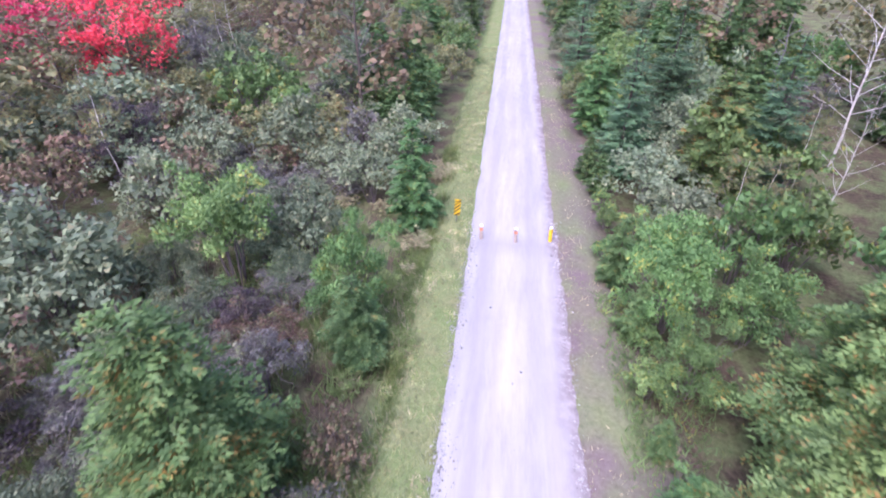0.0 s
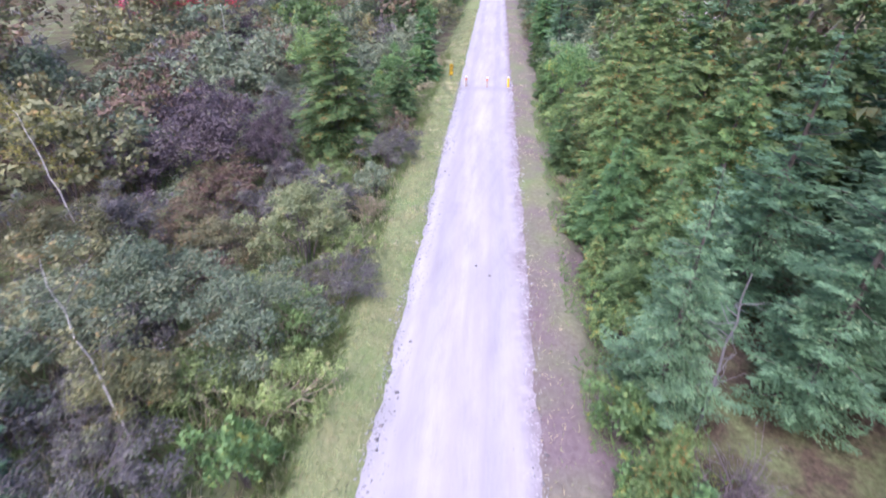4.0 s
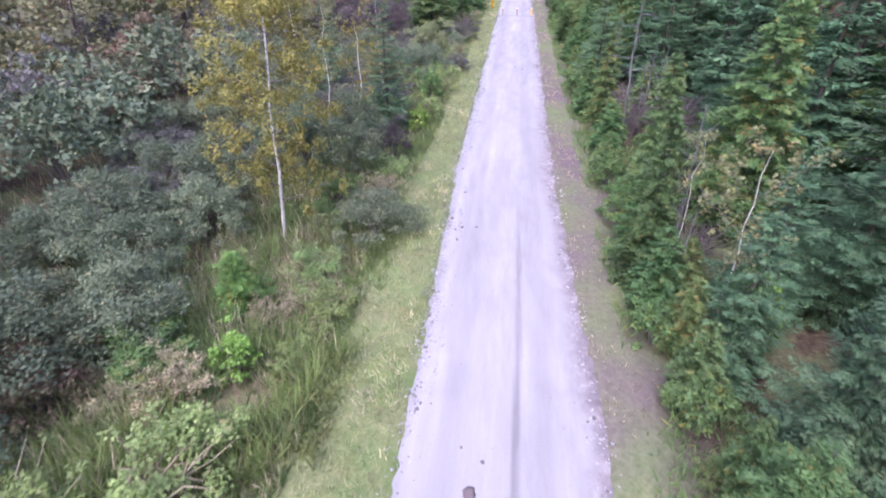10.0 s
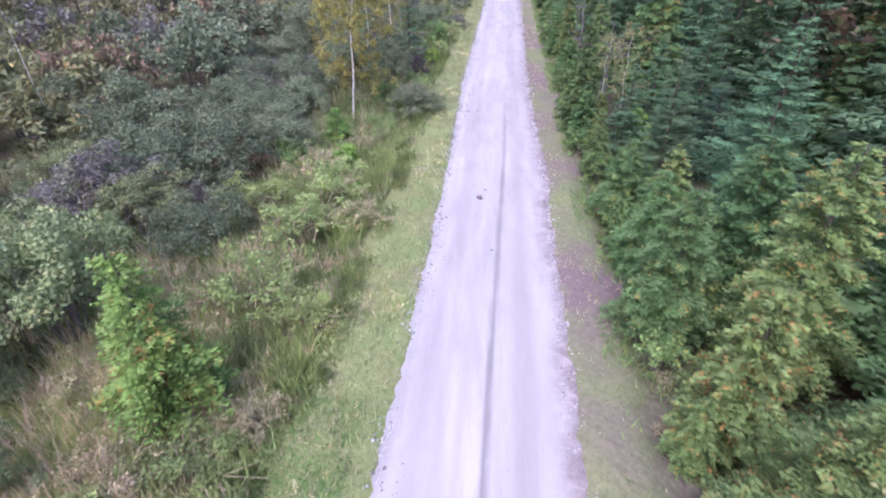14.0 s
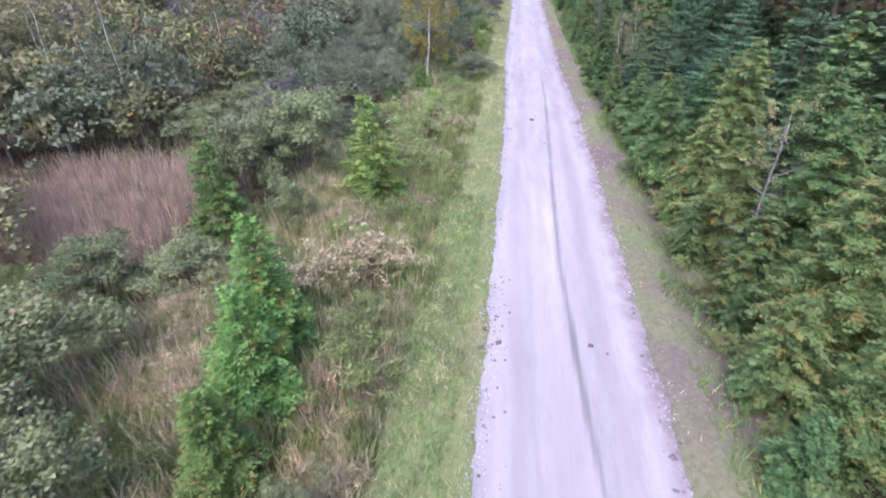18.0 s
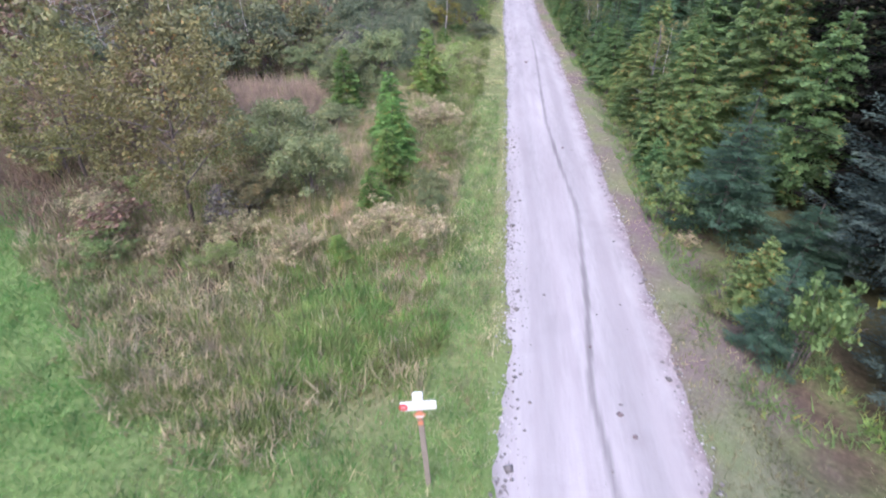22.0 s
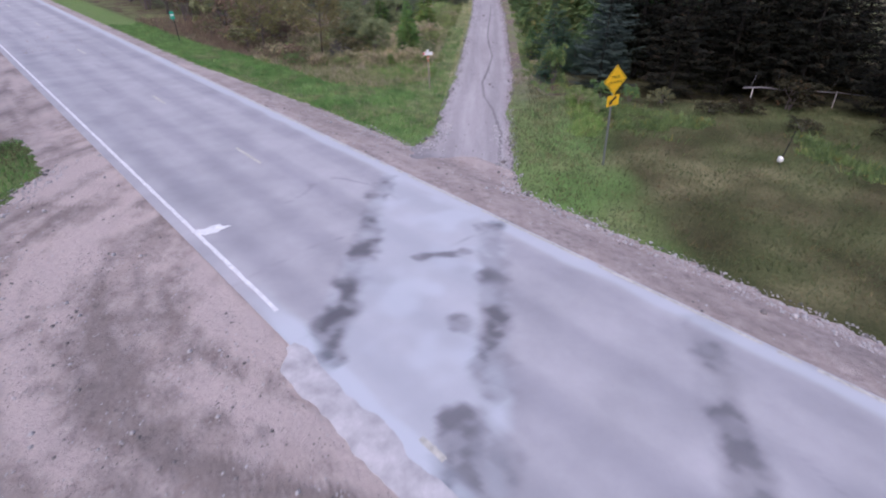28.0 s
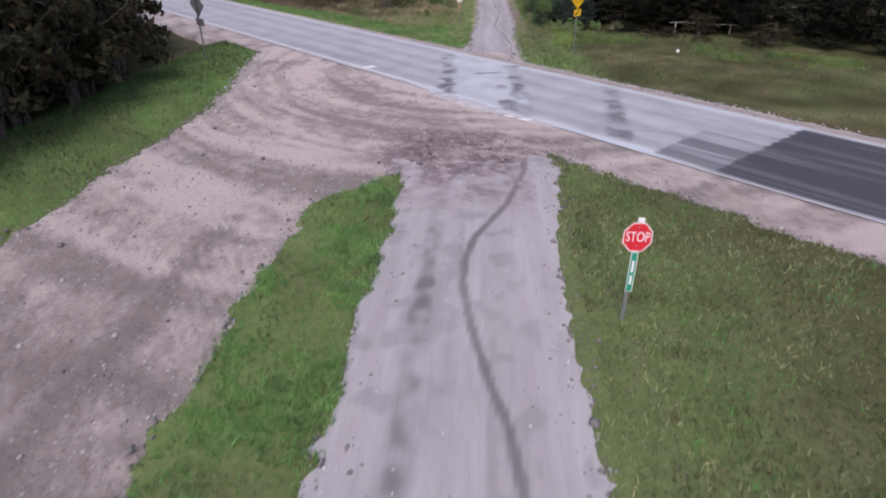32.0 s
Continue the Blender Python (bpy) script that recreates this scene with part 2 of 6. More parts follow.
L_CEDAR = leaf_material("cedar_sprays", (0.034, 0.062, 0.016), (0.106, 0.160, 0.040), (0.24, 0.15, 0.042), 0.91)
L_CEDARG = leaf_material("green_cedar_sprays", (0.026, 0.055, 0.018), (0.085, 0.142, 0.038), (0.22, 0.17, 0.042), 0.95)
L_SPRUCE = leaf_material("spruce_needles", (0.032, 0.072, 0.03), (0.095, 0.16, 0.062), (0.17, 0.23, 0.11), 0.93)
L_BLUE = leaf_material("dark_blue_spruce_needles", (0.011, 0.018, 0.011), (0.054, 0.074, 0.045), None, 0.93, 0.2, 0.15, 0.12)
# Needles and leaves of the crossing's wood, its shade put into the colours.
L_DARK = leaf_material("needles_darkened_as_shade", (0.004, 0.005, 0.003), (0.015, 0.016, 0.009), (0.035, 0.024, 0.014), 0.9, 0.25, 0.1, 0.04)
L_DARKB = leaf_material("olive_leaves_darkened_as_shade", (0.008, 0.008, 0.004), (0.030, 0.028, 0.012), (0.060, 0.034, 0.017), 0.91, 0.25, 0.1, 0.06)
L_PALE = leaf_material("pale_blue_needles", (0.015, 0.036, 0.017), (0.054, 0.096, 0.044))
L_PINE = leaf_material("bright_young_conifer", (0.038, 0.076, 0.012), (0.100, 0.170, 0.032), (0.19, 0.13, 0.035), 0.92)
L_WILLOW = leaf_material("grey_green_willow_leaves", (0.044, 0.062, 0.030), (0.145, 0.172, 0.078), (0.23, 0.22, 0.12), 0.92)
L_DOGWOOD = leaf_material("dull_mauve_dogwood_leaves", (0.062, 0.055, 0.042), (0.145, 0.132, 0.095), (0.17, 0.19, 0.10), 0.88)
L_MAROON = leaf_material("dark_maroon_shrub_leaves", (0.030, 0.024, 0.022), (0.085, 0.066, 0.055), (0.13, 0.12, 0.08), 0.92)
L_WILLOWP = leaf_material("pale_willow_leaves", (0.072, 0.096, 0.034), (0.175, 0.205, 0.075), (0.27, 0.25, 0.11), 0.90)
L_OLIVE = leaf_material("olive_shrub_leaves", (0.06, 0.07, 0.025), (0.165, 0.165, 0.06), (0.28, 0.19, 0.07), 0.93)
L_BROWN = leaf_material("russet_shrub_leaves", (0.075, 0.05, 0.03), (0.17, 0.115, 0.06), (0.13, 0.15, 0.06), 0.85)
L_GREEN = leaf_material("green_shrub_leaves", (0.04, 0.08, 0.022), (0.125, 0.19, 0.05), (0.28, 0.26, 0.06), 0.93)
L_GOLD = leaf_material("golden_birch_leaves", (0.092, 0.080, 0.018), (0.20, 0.172, 0.038), (0.22, 0.125, 0.032), 0.95)
L_APPLE = leaf_material("olive_orange_leaves", (0.062, 0.062, 0.018), (0.155, 0.142, 0.044), (0.23, 0.12, 0.042), 0.94)
L_RED = leaf_material("scarlet_maple_leaves", (0.28, 0.025, 0.03), (0.62, 0.075, 0.085))
L_WEED = leaf_material("green_weeds", (0.096, 0.144, 0.036), (0.235, 0.295, 0.088), (0.32, 0.28, 0.14), 0.93, 0.25, 0.45, 0.2)
L_LIME = leaf_material("lime_green_leaves", (0.07, 0.125, 0.018), (0.17, 0.26, 0.042))
L_GRASS = leaf_material("grass_blades", (0.080, 0.195, 0.042), (0.20, 0.35, 0.095), (0.26, 0.27, 0.11), 0.93, 0.25, 0.45, 0.2)
L_VERGE = leaf_material("trodden_verge_grass", (0.17, 0.19, 0.075), (0.29, 0.31, 0.13), (0.34, 0.30, 0.165), 0.86, 0.25, 0.45, 0.2)
L_LAWN = leaf_material("olive_lawn_grass", (0.038, 0.049, 0.014), (0.082, 0.094, 0.032), (0.12, 0.09, 0.045), 0.87)
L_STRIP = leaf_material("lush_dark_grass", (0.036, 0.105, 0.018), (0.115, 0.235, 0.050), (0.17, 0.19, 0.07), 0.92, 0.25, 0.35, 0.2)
L_FRESH = leaf_material("fresh_yellow_green_weeds", (0.080, 0.150, 0.028), (0.205, 0.300, 0.072), (0.30, 0.27, 0.11), 0.90, 0.25, 0.45, 0.2)
L_TAN = leaf_material("bleached_weed_heads", (0.28, 0.235, 0.12), (0.52, 0.435, 0.22), (0.24, 0.27, 0.11), 0.80, 0.25, 0.45, 0.2)
L_DRY = leaf_material("dry_tan_grass", (0.31, 0.255, 0.135), (0.57, 0.475, 0.265), (0.24, 0.29, 0.10), 0.80, 0.25, 0.45, 0.2)
L_RUST = leaf_material("rusty_dead_stalks", (0.11, 0.08, 0.045), (0.24, 0.18, 0.10), (0.30, 0.26, 0.15), 0.83, 0.25, 0.45, 0.2)

L_REED = leaf_material("pinkish_dead_reeds", (0.27, 0.20, 0.125), (0.48, 0.37, 0.23), (0.52, 0.43, 0.28), 0.88, 0.25, 0.45, 0.2)

M_STEEL = plain("galvanised_steel", (0.32, 0.33, 0.35), 0.45, 0.7)
M_POST = plain("weathered_post_wood", (0.27, 0.23, 0.20), 0.85)
M_PALEPOST = plain("pale_painted_post", (0.45, 0.36, 0.33), 0.8)
M_PEBBLE = plain("pale_pebbles", (0.42, 0.40, 0.41), 0.9, 0, 0.3, 5.0)
M_WHITE = plain("white_sign_paint", (0.78, 0.78, 0.80), 0.4, 0, 0.04)
M_YELLOW = plain("yellow_sign_sheet", (0.85, 0.52, 0.01), 0.4, 0, 0.05)
M_BLACK = plain("black_sign_ink", (0.015, 0.015, 0.017), 0.5)
M_RED = plain("red_sign_sheet", (0.62, 0.02, 0.035), 0.35, 0, 0.05)
M_ORANGE = plain("orange_sign_sheet", (0.62, 0.24, 0.14), 0.4, 0, 0.05)
M_GREENS = plain("green_sign_sheet", (0.01, 0.26, 0.17), 0.35, 0, 0.05)
M_PAINT = plain("worn_road_paint", (0.66, 0.66, 0.68), 0.7, 0, 0.2, 9.0)
M_PAINTY = plain("faded_yellow_road_paint", (0.44, 0.425, 0.385), 0.8, 0, 0.25, 9.0)
M_CLOD = plain("churned_purple_brown_soil", (0.13, 0.10, 0.105), 1.0, 0, 0.3, 8.0)
M_CRUST = plain("pale_crumbled_asphalt", (0.40, 0.385, 0.405), 0.95, 0, 0.25, 3.0)
M_STONE = plain("field_stones", (0.17, 0.155, 0.155), 0.9, 0, 0.35, 6.0)

# ---- mesh helpers ----
rng = np.random.default_rng(7)


def mesh_of(name, verts, faces, mat, smooth=False):
    me = bpy.data.meshes.new(name)
    verts, faces = np.asarray(verts, np.float32), np.asarray(faces, np.int32)
    k = faces.shape[1]
    me.vertices.add(len(verts))
    me.vertices.foreach_set("co", verts.ravel())
    me.loops.add(faces.size)
    me.loops.foreach_set("vertex_index", faces.ravel())
    me.polygons.add(len(faces))
    me.polygons.foreach_set("loop_start", np.arange(0, faces.size, k, dtype=np.int32))
    if smooth:
        me.polygons.foreach_set("use_smooth", np.ones(len(faces), bool))
    me.update(calc_edges=True)
    me.validate()
    me.materials.append(mat)
    return me


def put_attr(me, name, values):
    a = me.attributes.new(name, "FLOAT", "POINT")
    a.data.foreach_set("value", np.asarray(values, np.float32))


def part(name, data, mat, parent, label=""):
    """Links a bmesh or a mesh as one object under its thing."""
    if isinstance(data, bmesh.types.BMesh):
        me = bpy.data.meshes.new(name)
        data.to_mesh(me)
        data.free()
        me.materials.append(mat)
    else:
        me = data
    ob = new(name, me)
    ob.parent = parent
    if label:
        tagged(ob, label)
    return ob


def unit(v):
    return v / np.maximum(np.linalg.norm(v, axis=-1, keepdims=True), 1e-9)


def leaves(centre, along, normal, length, width, tri=False):
    """Pointed leaves or sprays: one rhomb each, folded a little along its rib."""
    along = unit(along)
    side = unit(np.cross(along, normal))
    up = np.cross(side, along)
    length, width = np.asarray(length)[:, None], np.asarray(width)[:, None]
    a = centre - along * length * 0.5
    b = centre + side * width * 0.5 + up * width * 0.18
    c = centre + along * length * 0.5
    d = centre - side * width * 0.5 + up * width * 0.18
    if tri:
        v = np.stack([a + (b - centre) * 1.25, c, a + (d - centre) * 1.25], 1).reshape(-1, 3)
        return v, np.arange(len(v), dtype=np.int32).reshape(-1, 3)
    v = np.stack([a, b, c, d], 1).reshape(-1, 3)
    f = np.arange(len(v), dtype=np.int32).reshape(-1, 4)
    return v, f


def tube(points, radii, sides=6):
    """A tapered, bent stem through the points."""
    points, radii = np.asarray(points, float), np.asarray(radii, float)
    tang = unit(np.gradient(points, axis=0))
    ref = np.where(np.abs(tang[:, 2:3]) > 0.9, [[1.0, 0, 0]], [[0, 0, 1.0]])
    u = unit(np.cross(tang, ref))
    w = np.cross(tang, u)
    ang = np.linspace(0, 2 * np.pi, sides, endpoint=False)
    ring = points[:, None] + radii[:, None, None] * (np.cos(ang)[None, :, None] * u[:, None] + np.sin(ang)[None, :, None] * w[:, None])
    v = ring.reshape(-1, 3)
    f = [[i * sides + j, i * sides + (j + 1) % sides, (i + 1) * sides + (j + 1) % sides, (i + 1) * sides + j]
         for i in range(len(points) - 1) for j in range(sides)]
    return v, np.array(f, np.int32)


def join(pieces):
    vs, fs, n = [], [], 0
    for v, f in pieces:
        vs.append(v)
        fs.append(f + n)
        n += len(v)
    return np.concatenate(vs), np.concatenate(fs)


def stem(h, r, lean, r_, n=7, wob=0.05, base=-0.25):
    z = np.linspace(base, h, n)
    t = (z - base) / (h - base)
    p = np.stack([lean[0] * t * h + r_.normal(0, wob, n) * t, lean[1] * t * h + r_.normal(0, wob, n) * t, z], 1)
    return p, r * (1 - 0.85 * t)


# ---- plants: prototypes, then copies ----
def conifer(seed, h, rad, kind, fine=1.0):
    """Trunk and crown of a spruce ('spruce'), a white cedar ('cedar') or a young cedar ('young'): boughs with paired side twigs, needles along each twig."""
    r_ = np.random.default_rng(seed)
    spruce = kind == "spruce"
    tp, tr = stem(h, 0.02 + h * 0.013, r_.normal(0, 0.015, 2), r_, 8, 0.03)
    bits = [tube(tp, tr)]
    C, A, N, L, W, T = [], [], [], [], [], []
    z = 0.4 if spruce else 0.2
    step = {"spruce": 0.30, "cedar": 0.21, "young": 0.17}[kind] / fine ** 0.25
    gap = {"spruce": 0.066, "cedar": 0.058, "young": 0.058}[kind] / fine ** 0.5
    up = np.array([0, 0, 1.0])
    lobe, swing = r_.uniform(0, 6.28, 4), r_.uniform(0.06, 0.16, 2)
    while z < h * 0.985:
        t = z / h
        env = (1 - t) ** {"spruce": 0.8, "cedar": 0.6, "young": 0.75}[kind] * (0.72 + 0.28 * min(1, t * 6))
        nb = max(5, int((8.5 if spruce else 9.5) * (0.5 + env)))
        a0 = r_.uniform(0, 6.28)
        for k in range(nb):
            a = a0 + 6.283 * k / nb + r_.normal(0, 0.25)
            uneven = 1 + swing[0] * math.sin(2 * a + lobe[0] + 2.3 * z) + swing[1] * math.sin(3 * a + lobe[1] - 1.7 * z)
            ln = rad * env * r_.uniform(0.62, 1.12) * uneven + 0.06
            out = np.array([math.cos(a), math.sin(a), 0])
            side = np.array([-out[1], out[0], 0])
            sag = r_.uniform(-0.34, -0.05) if spruce else r_.uniform(0.15, 0.6)
            curl = 0.24 if spruce else -0.35
            zz = z + r_.normal(0, step * 0.3)
            foot = np.array([np.interp(zz, tp[:, 2], tp[:, 0]), np.interp(zz, tp[:, 2], tp[:, 1]), zz])
            if spruce and k % 3 == 0 and ln > 0.5:
                q = np.linspace(0, 0.9, 3)[:, None]
                bits.append(tube(foot + q * ln * (out + [0, 0, sag]) + q * q * [0, 0, curl * ln], [0.022, 0.014, 0.006], 3))
            n = max(3, int(ln * 0.86 / gap))
            q = np.linspace(0.16, 1.0, n) + r_.normal(0, 0.02, n)
            q = np.repeat(q, 2)
            hand = np.tile([-1.0, 1.0], n)
            twig = ((1.08 - q) * ln * (0.46 if spruce else 0.5) + 0.05) * r_.uniform(0.6, 1.2, 2 * n)
            m = 5 if ln > 0.5 else 4
            p = np.tile(np.linspace(0.18, 1.0, m), 2 * n)
            q, hand, twig = np.repeat(q, m), np.repeat(hand, m), np.repeat(twig, m)
            keep = (twig * p > 0.03) | (p > 0.9)
            p, q, hand, twig = p[keep], q[keep], hand[keep], twig[keep]
            k_ = len(p)
            way = out * 0.62 + side * hand[:, None] * 0.8 + up * ((0.02 if spruce else 0.22) + r_.normal(0, 0.12, k_))[:, None]
            droop = -0.10 * p * p * twig if spruce else -0.22 * p * p * twig
            c = foot + out * (ln * q)[:, None] + up * (sag * ln * q + curl * ln * q * q + droop)[:, None] + way * (twig * p)[:, None] + r_.normal(0, 0.014, (k_, 3))
            big = r_.uniform(0.75, 1.25, k_) / fine ** 0.45
            C.append(c)
            A.append(way + out * 0.35 + r_.normal(0, 0.22, (k_, 3)))
            N.append((up + out * 0.15 if spruce else up * 0.65 + out * 0.75) + r_.normal(0, 0.28, (k_, 3)))
            L.append((0.094 if spruce else 0.074) * big)
            W.append((0.036 if spruce else 0.041) * big)
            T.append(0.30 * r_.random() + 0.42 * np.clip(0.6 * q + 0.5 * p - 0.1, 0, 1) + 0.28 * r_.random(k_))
        z += step * r_.uniform(0.8, 1.2) * (1.0 if t < 0.8 else 0.6)
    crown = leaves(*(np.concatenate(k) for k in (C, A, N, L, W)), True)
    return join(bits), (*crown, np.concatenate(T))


def shrub(seed, h, rad, n_leaf, size=0.10, airy=0.0, stems=9):
    """Many stems from one root and a crown of separate leafy clumps with gaps between them."""
    r_ = np.random.default_rng(seed)
    n_leaf, size = int(n_leaf * 2.3), size * 0.66
    bits, tips = [], []
    for k in range(stems):
        a, tilt = r_.uniform(0, 6.28), r_.uniform(0.05, 0.75)
        top = np.array([math.cos(a) * rad * tilt, math.sin(a) * rad * tilt, h * r_.uniform(0.6, 0.98) * (1 - 0.35 * tilt)])
        mid = top * [0.35, 0.35, 0.55] + r_.normal(0, 0.08, 3)
        root = np.array([math.cos(a) * 0.12, math.sin(a) * 0.12, -0.25])
        bits.append(tube([root, mid, top], [0.03, 0.02, 0.006], 4))
        tips += [top, mid * 0.4 + top * 0.6]
        for _ in range(3):
            t2 = top + r_.normal(0, 1, 3) * [rad * 0.3, rad * 0.3, h * 0.12] + [0, 0, 0.05 * h]
            t2[2] = max(t2[2], 0.2)
            bits.append(tube([mid * 0.5 + top * 0.5, (mid + t2) / 2 + r_.normal(0, 0.05, 3), t2], [0.013, 0.009, 0.004], 3))
            tips.append(t2)
    wood = join(bits)
    nb = 38
    a, q = r_.uniform(0, 6.28, nb), np.sqrt(r_.uniform(0, 1, nb))
    zt = np.sqrt(1 - 0.78 * q * q)
    rise = np.where(r_.random(nb) < 0.72, r_.uniform(0.66, 0.95, nb), r_.uniform(0.25, 0.66, nb))
    cen = np.stack([np.cos(a) * q * rad * 0.9, np.sin(a) * q * rad * 0.9, h * zt * rise], 1)
    cen = np.concatenate([cen, np.array(tips)[::2]])
    blob = r_.uniform(0.12, 0.30, len(cen)) * (0.45 * rad + 0.35 * h) * (1 - airy * 0.35)
    shade = r_.random(len(cen))
    weight = blob ** 2 / np.sum(blob ** 2)
    pick = r_.choice(len(cen), n_leaf, p=weight)
    d = unit(r_.normal(0, 1, (n_leaf, 3)))
    d[:, 2] = np.abs(d[:, 2]) * 0.9 - 0.25 * (r_.random(n_leaf) < 0.35)
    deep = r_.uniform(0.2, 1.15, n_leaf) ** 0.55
    c = cen[pick] + d * (blob[pick] * deep)[:, None]
    c[:, 2] = np.maximum(c[:, 2], 0.03)
    along = d * 0.6 + r_.normal(0, 0.6, (n_leaf, 3)) + [0, 0, 0.3]
    nrm = d * 1.25 + r_.normal(0, 0.42, (n_leaf, 3)) + [0, 0, 0.35]
    s = size * r_.uniform(0.65, 1.4, n_leaf)
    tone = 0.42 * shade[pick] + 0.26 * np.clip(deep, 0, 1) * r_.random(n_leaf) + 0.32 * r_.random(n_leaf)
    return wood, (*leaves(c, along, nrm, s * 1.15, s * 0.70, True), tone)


def broadleaf(seed, h, rad, n_leaf, size, lean, low=0.3, limbs=9, trunk_r=0.06, split=False):
    """A single-stemmed tree: tapered trunk, limbs and a broken crown."""
    r_ = np.random.default_rng(seed)
    tp, tr = stem(h * 0.97, trunk_r, lean, r_, 10, 0.05)
    bits, cen = [], []
    for k in range(limbs):
        t = low + (0.95 - low) * (k + r_.uniform(0, 0.8)) / limbs
        b = np.array([np.interp(t * h, tp[:, 2], tp[:, i]) for i in range(3)])
        a = k * 2.4 + r_.normal(0, 0.3)
        ln = rad * (0.55 + 0.75 * math.sin(math.pi * min(1, (t - low) / (1 - low) * 0.8 + 0.2))) * r_.uniform(0.7, 1.15)
        e = b + np.array([math.cos(a) * ln, math.sin(a) * ln, ln * r_.uniform(0.25, 0.8)])
        m = (b + e) / 2 + r_.normal(0, 0.08, 3)
        r0 = float(np.interp(t * h, tp[:, 2], tr)) * 0.38 + 0.003
        bits.append(tube([b, m, e], [r0, r0 * 0.6, 0.005], 5))
        for q in (0.45, 0.7, 0.9, 1.0):
            cen.append(b + (e - b) * q + r_.normal(0, 0.16, 3))
            tw = cen[-1] + r_.normal(0, 0.28, 3)
            bits.append(tube([b + (e - b) * q * 0.9, tw], [0.006, 0.002], 3))
            cen.append(tw)
    cen.append(tp[-1])
    limbs_made = [join(bits[k:k + 5]) for k in range(0, len(bits), 5)] if split else join(bits)
    cen = np.array(cen)
    blob = r_.uniform(0.2, 0.5, len(cen)) * rad * 0.55
    pick = r_.integers(0, len(cen), n_leaf)
    d = unit(r_.normal(0, 1, (n_leaf, 3)))
    c = cen[pick] + d * blob[pick][:, None] * (r_.uniform(0.1, 1.1, n_leaf) ** 0.7)[:, None]
    s = size * r_.uniform(0.65, 1.35, n_leaf)
    tone = 0.5 * r_.random(len(cen))[pick] + 0.5 * r_.random(n_leaf)
    return tube(tp, tr, 7), (*leaves(c, r_.normal(0, 1, (n_leaf, 3)) + [0, 0, -0.4], d + r_.normal(0, 0.6, (n_leaf, 3)) + [0, 0, 0.4], s, s * 0.75), tone), limbs_made


def snag(seed, h, lean, r=0.07, twigs=16):
    """A dead, bare trunk with broken branches."""
    r_ = np.random.default_rng(seed)
    tp, tr = stem(h, r, lean, r_, 9, 0.04)
    trunk = tube(tp, tr * 0.9 + 0.008, 7)
    bits = []
    for k in range(twigs):
        t = r_.uniform(0.2, 0.97)
        b = np.array([np.interp(t * h, tp[:, 2], tp[:, i]) for i in range(3)])
        a, ln = r_.uniform(0, 6.28), r_.uniform(0.2, 0.95) * (1.1 - 0.5 * t)
        e = b + np.array([math.cos(a), math.sin(a), r_.uniform(-0.1, 0.75)]) * ln
        m = (b + e) / 2 + r_.normal(0, 0.07, 3)
        bits.append(join([tube([b, m, e], [0.016, 0.01, 0.004], 4), tube([m, m + (e - b) * 0.4 + r_.normal(0, 0.12, 3)], [0.007, 0.003], 4)]))
    return trunk, bits


PROTO, COUNT = {}, {}


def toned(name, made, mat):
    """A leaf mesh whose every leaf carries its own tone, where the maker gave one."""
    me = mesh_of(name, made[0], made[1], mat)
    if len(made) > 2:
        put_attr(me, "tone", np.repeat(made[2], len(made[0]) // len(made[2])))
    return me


def define(key, made, name, wood_name, wood_mat, leaf_name, leaf_mat, label, category, group, limb_mat=None):
    PROTO.setdefault(key, []).append(
        (mesh_of(wood_name, *made[0], wood_mat, True), [toned(leaf_name, k, leaf_mat) for k in (made[1] if isinstance(made[1], list) else [made[1]])], name, wood_name, leaf_name, label, category, group,
         [mesh_of("branch", *k, limb_mat or M_TWIG, True) for k in (made[2] if isinstance(made[2], list) else [made[2]])] if len(made) > 2 else []))


FIRST, SPOTS = {}, []


def plant(key, x, y, scale=1.0, tall=1.0, turn=None, variant=None, label=""):
    SPOTS.append((x, y, scale))
    if key + "_far" in PROTO and not (-10.6 < x < 7.0 and -57 < y < 13 and scale > 0.58):
        key += "_far"
    kinds = PROTO[key]
    v = COUNT.get(key, 0) % len(kinds) if variant is None else variant
    COUNT[key] = COUNT.get(key, 0) + 1
    wood, crown, name, wname, lname, lab, cat, grp, limbs = kinds[v]
    turn = rng.uniform(0, 360) if turn is None else turn
    m = pose(x, y, ground_z(x, y), 0, 0, turn) @ Matrix.Diagonal((scale, scale, scale * tall, 1))
    if (key, v) not in FIRST:
        e = new(name)
        e.empty_display_size = 0.3
        part(wname, wood, None, e)
        for k in crown:
            part(lname, k, None, e)
        for k in limbs:
            part("branch" if len(limbs) > 1 else "branchwork", k, None, e)
        tagged(e, lab, cat, grp)
        FIRST[key, v] = e
        e.matrix_basis = m
    else:
        e = copy_thing(FIRST[key, v], pose(0, 0, 0))
        e.matrix_basis = m
    if label:
        tagged(e, label)
    return e


# ---- the plan: gravel, road and grass zones ----
DX, DY, NX, NY = 0.741, -0.671, 0.671, 0.741      # along the road, and across it
NEAR, FAR = -54.08, -48.0                          # asphalt edges, measured across the road


def hill(x, y, f=1.0, s=0.0):
    a, b = (0.83 * x + 0.56 * y) * f, (0.83 * y - 0.56 * x) * f
    return noise.noise((a + s * 3.1, b - s * 1.7, s + 0.31 * (a - b)))


def smooth(a, b, v):
    t = (v - a) / (b - a)
    if t <= 0.0:
        return 0.0
    return 1.0 if t >= 1.0 else t * t * (3 - 2 * t)


def trail_shift(y):
    """The trail's centre swings a little east on its way to the road."""
    return 0.27 * smooth(-15, -26, y) * smooth(-56, -48, y)


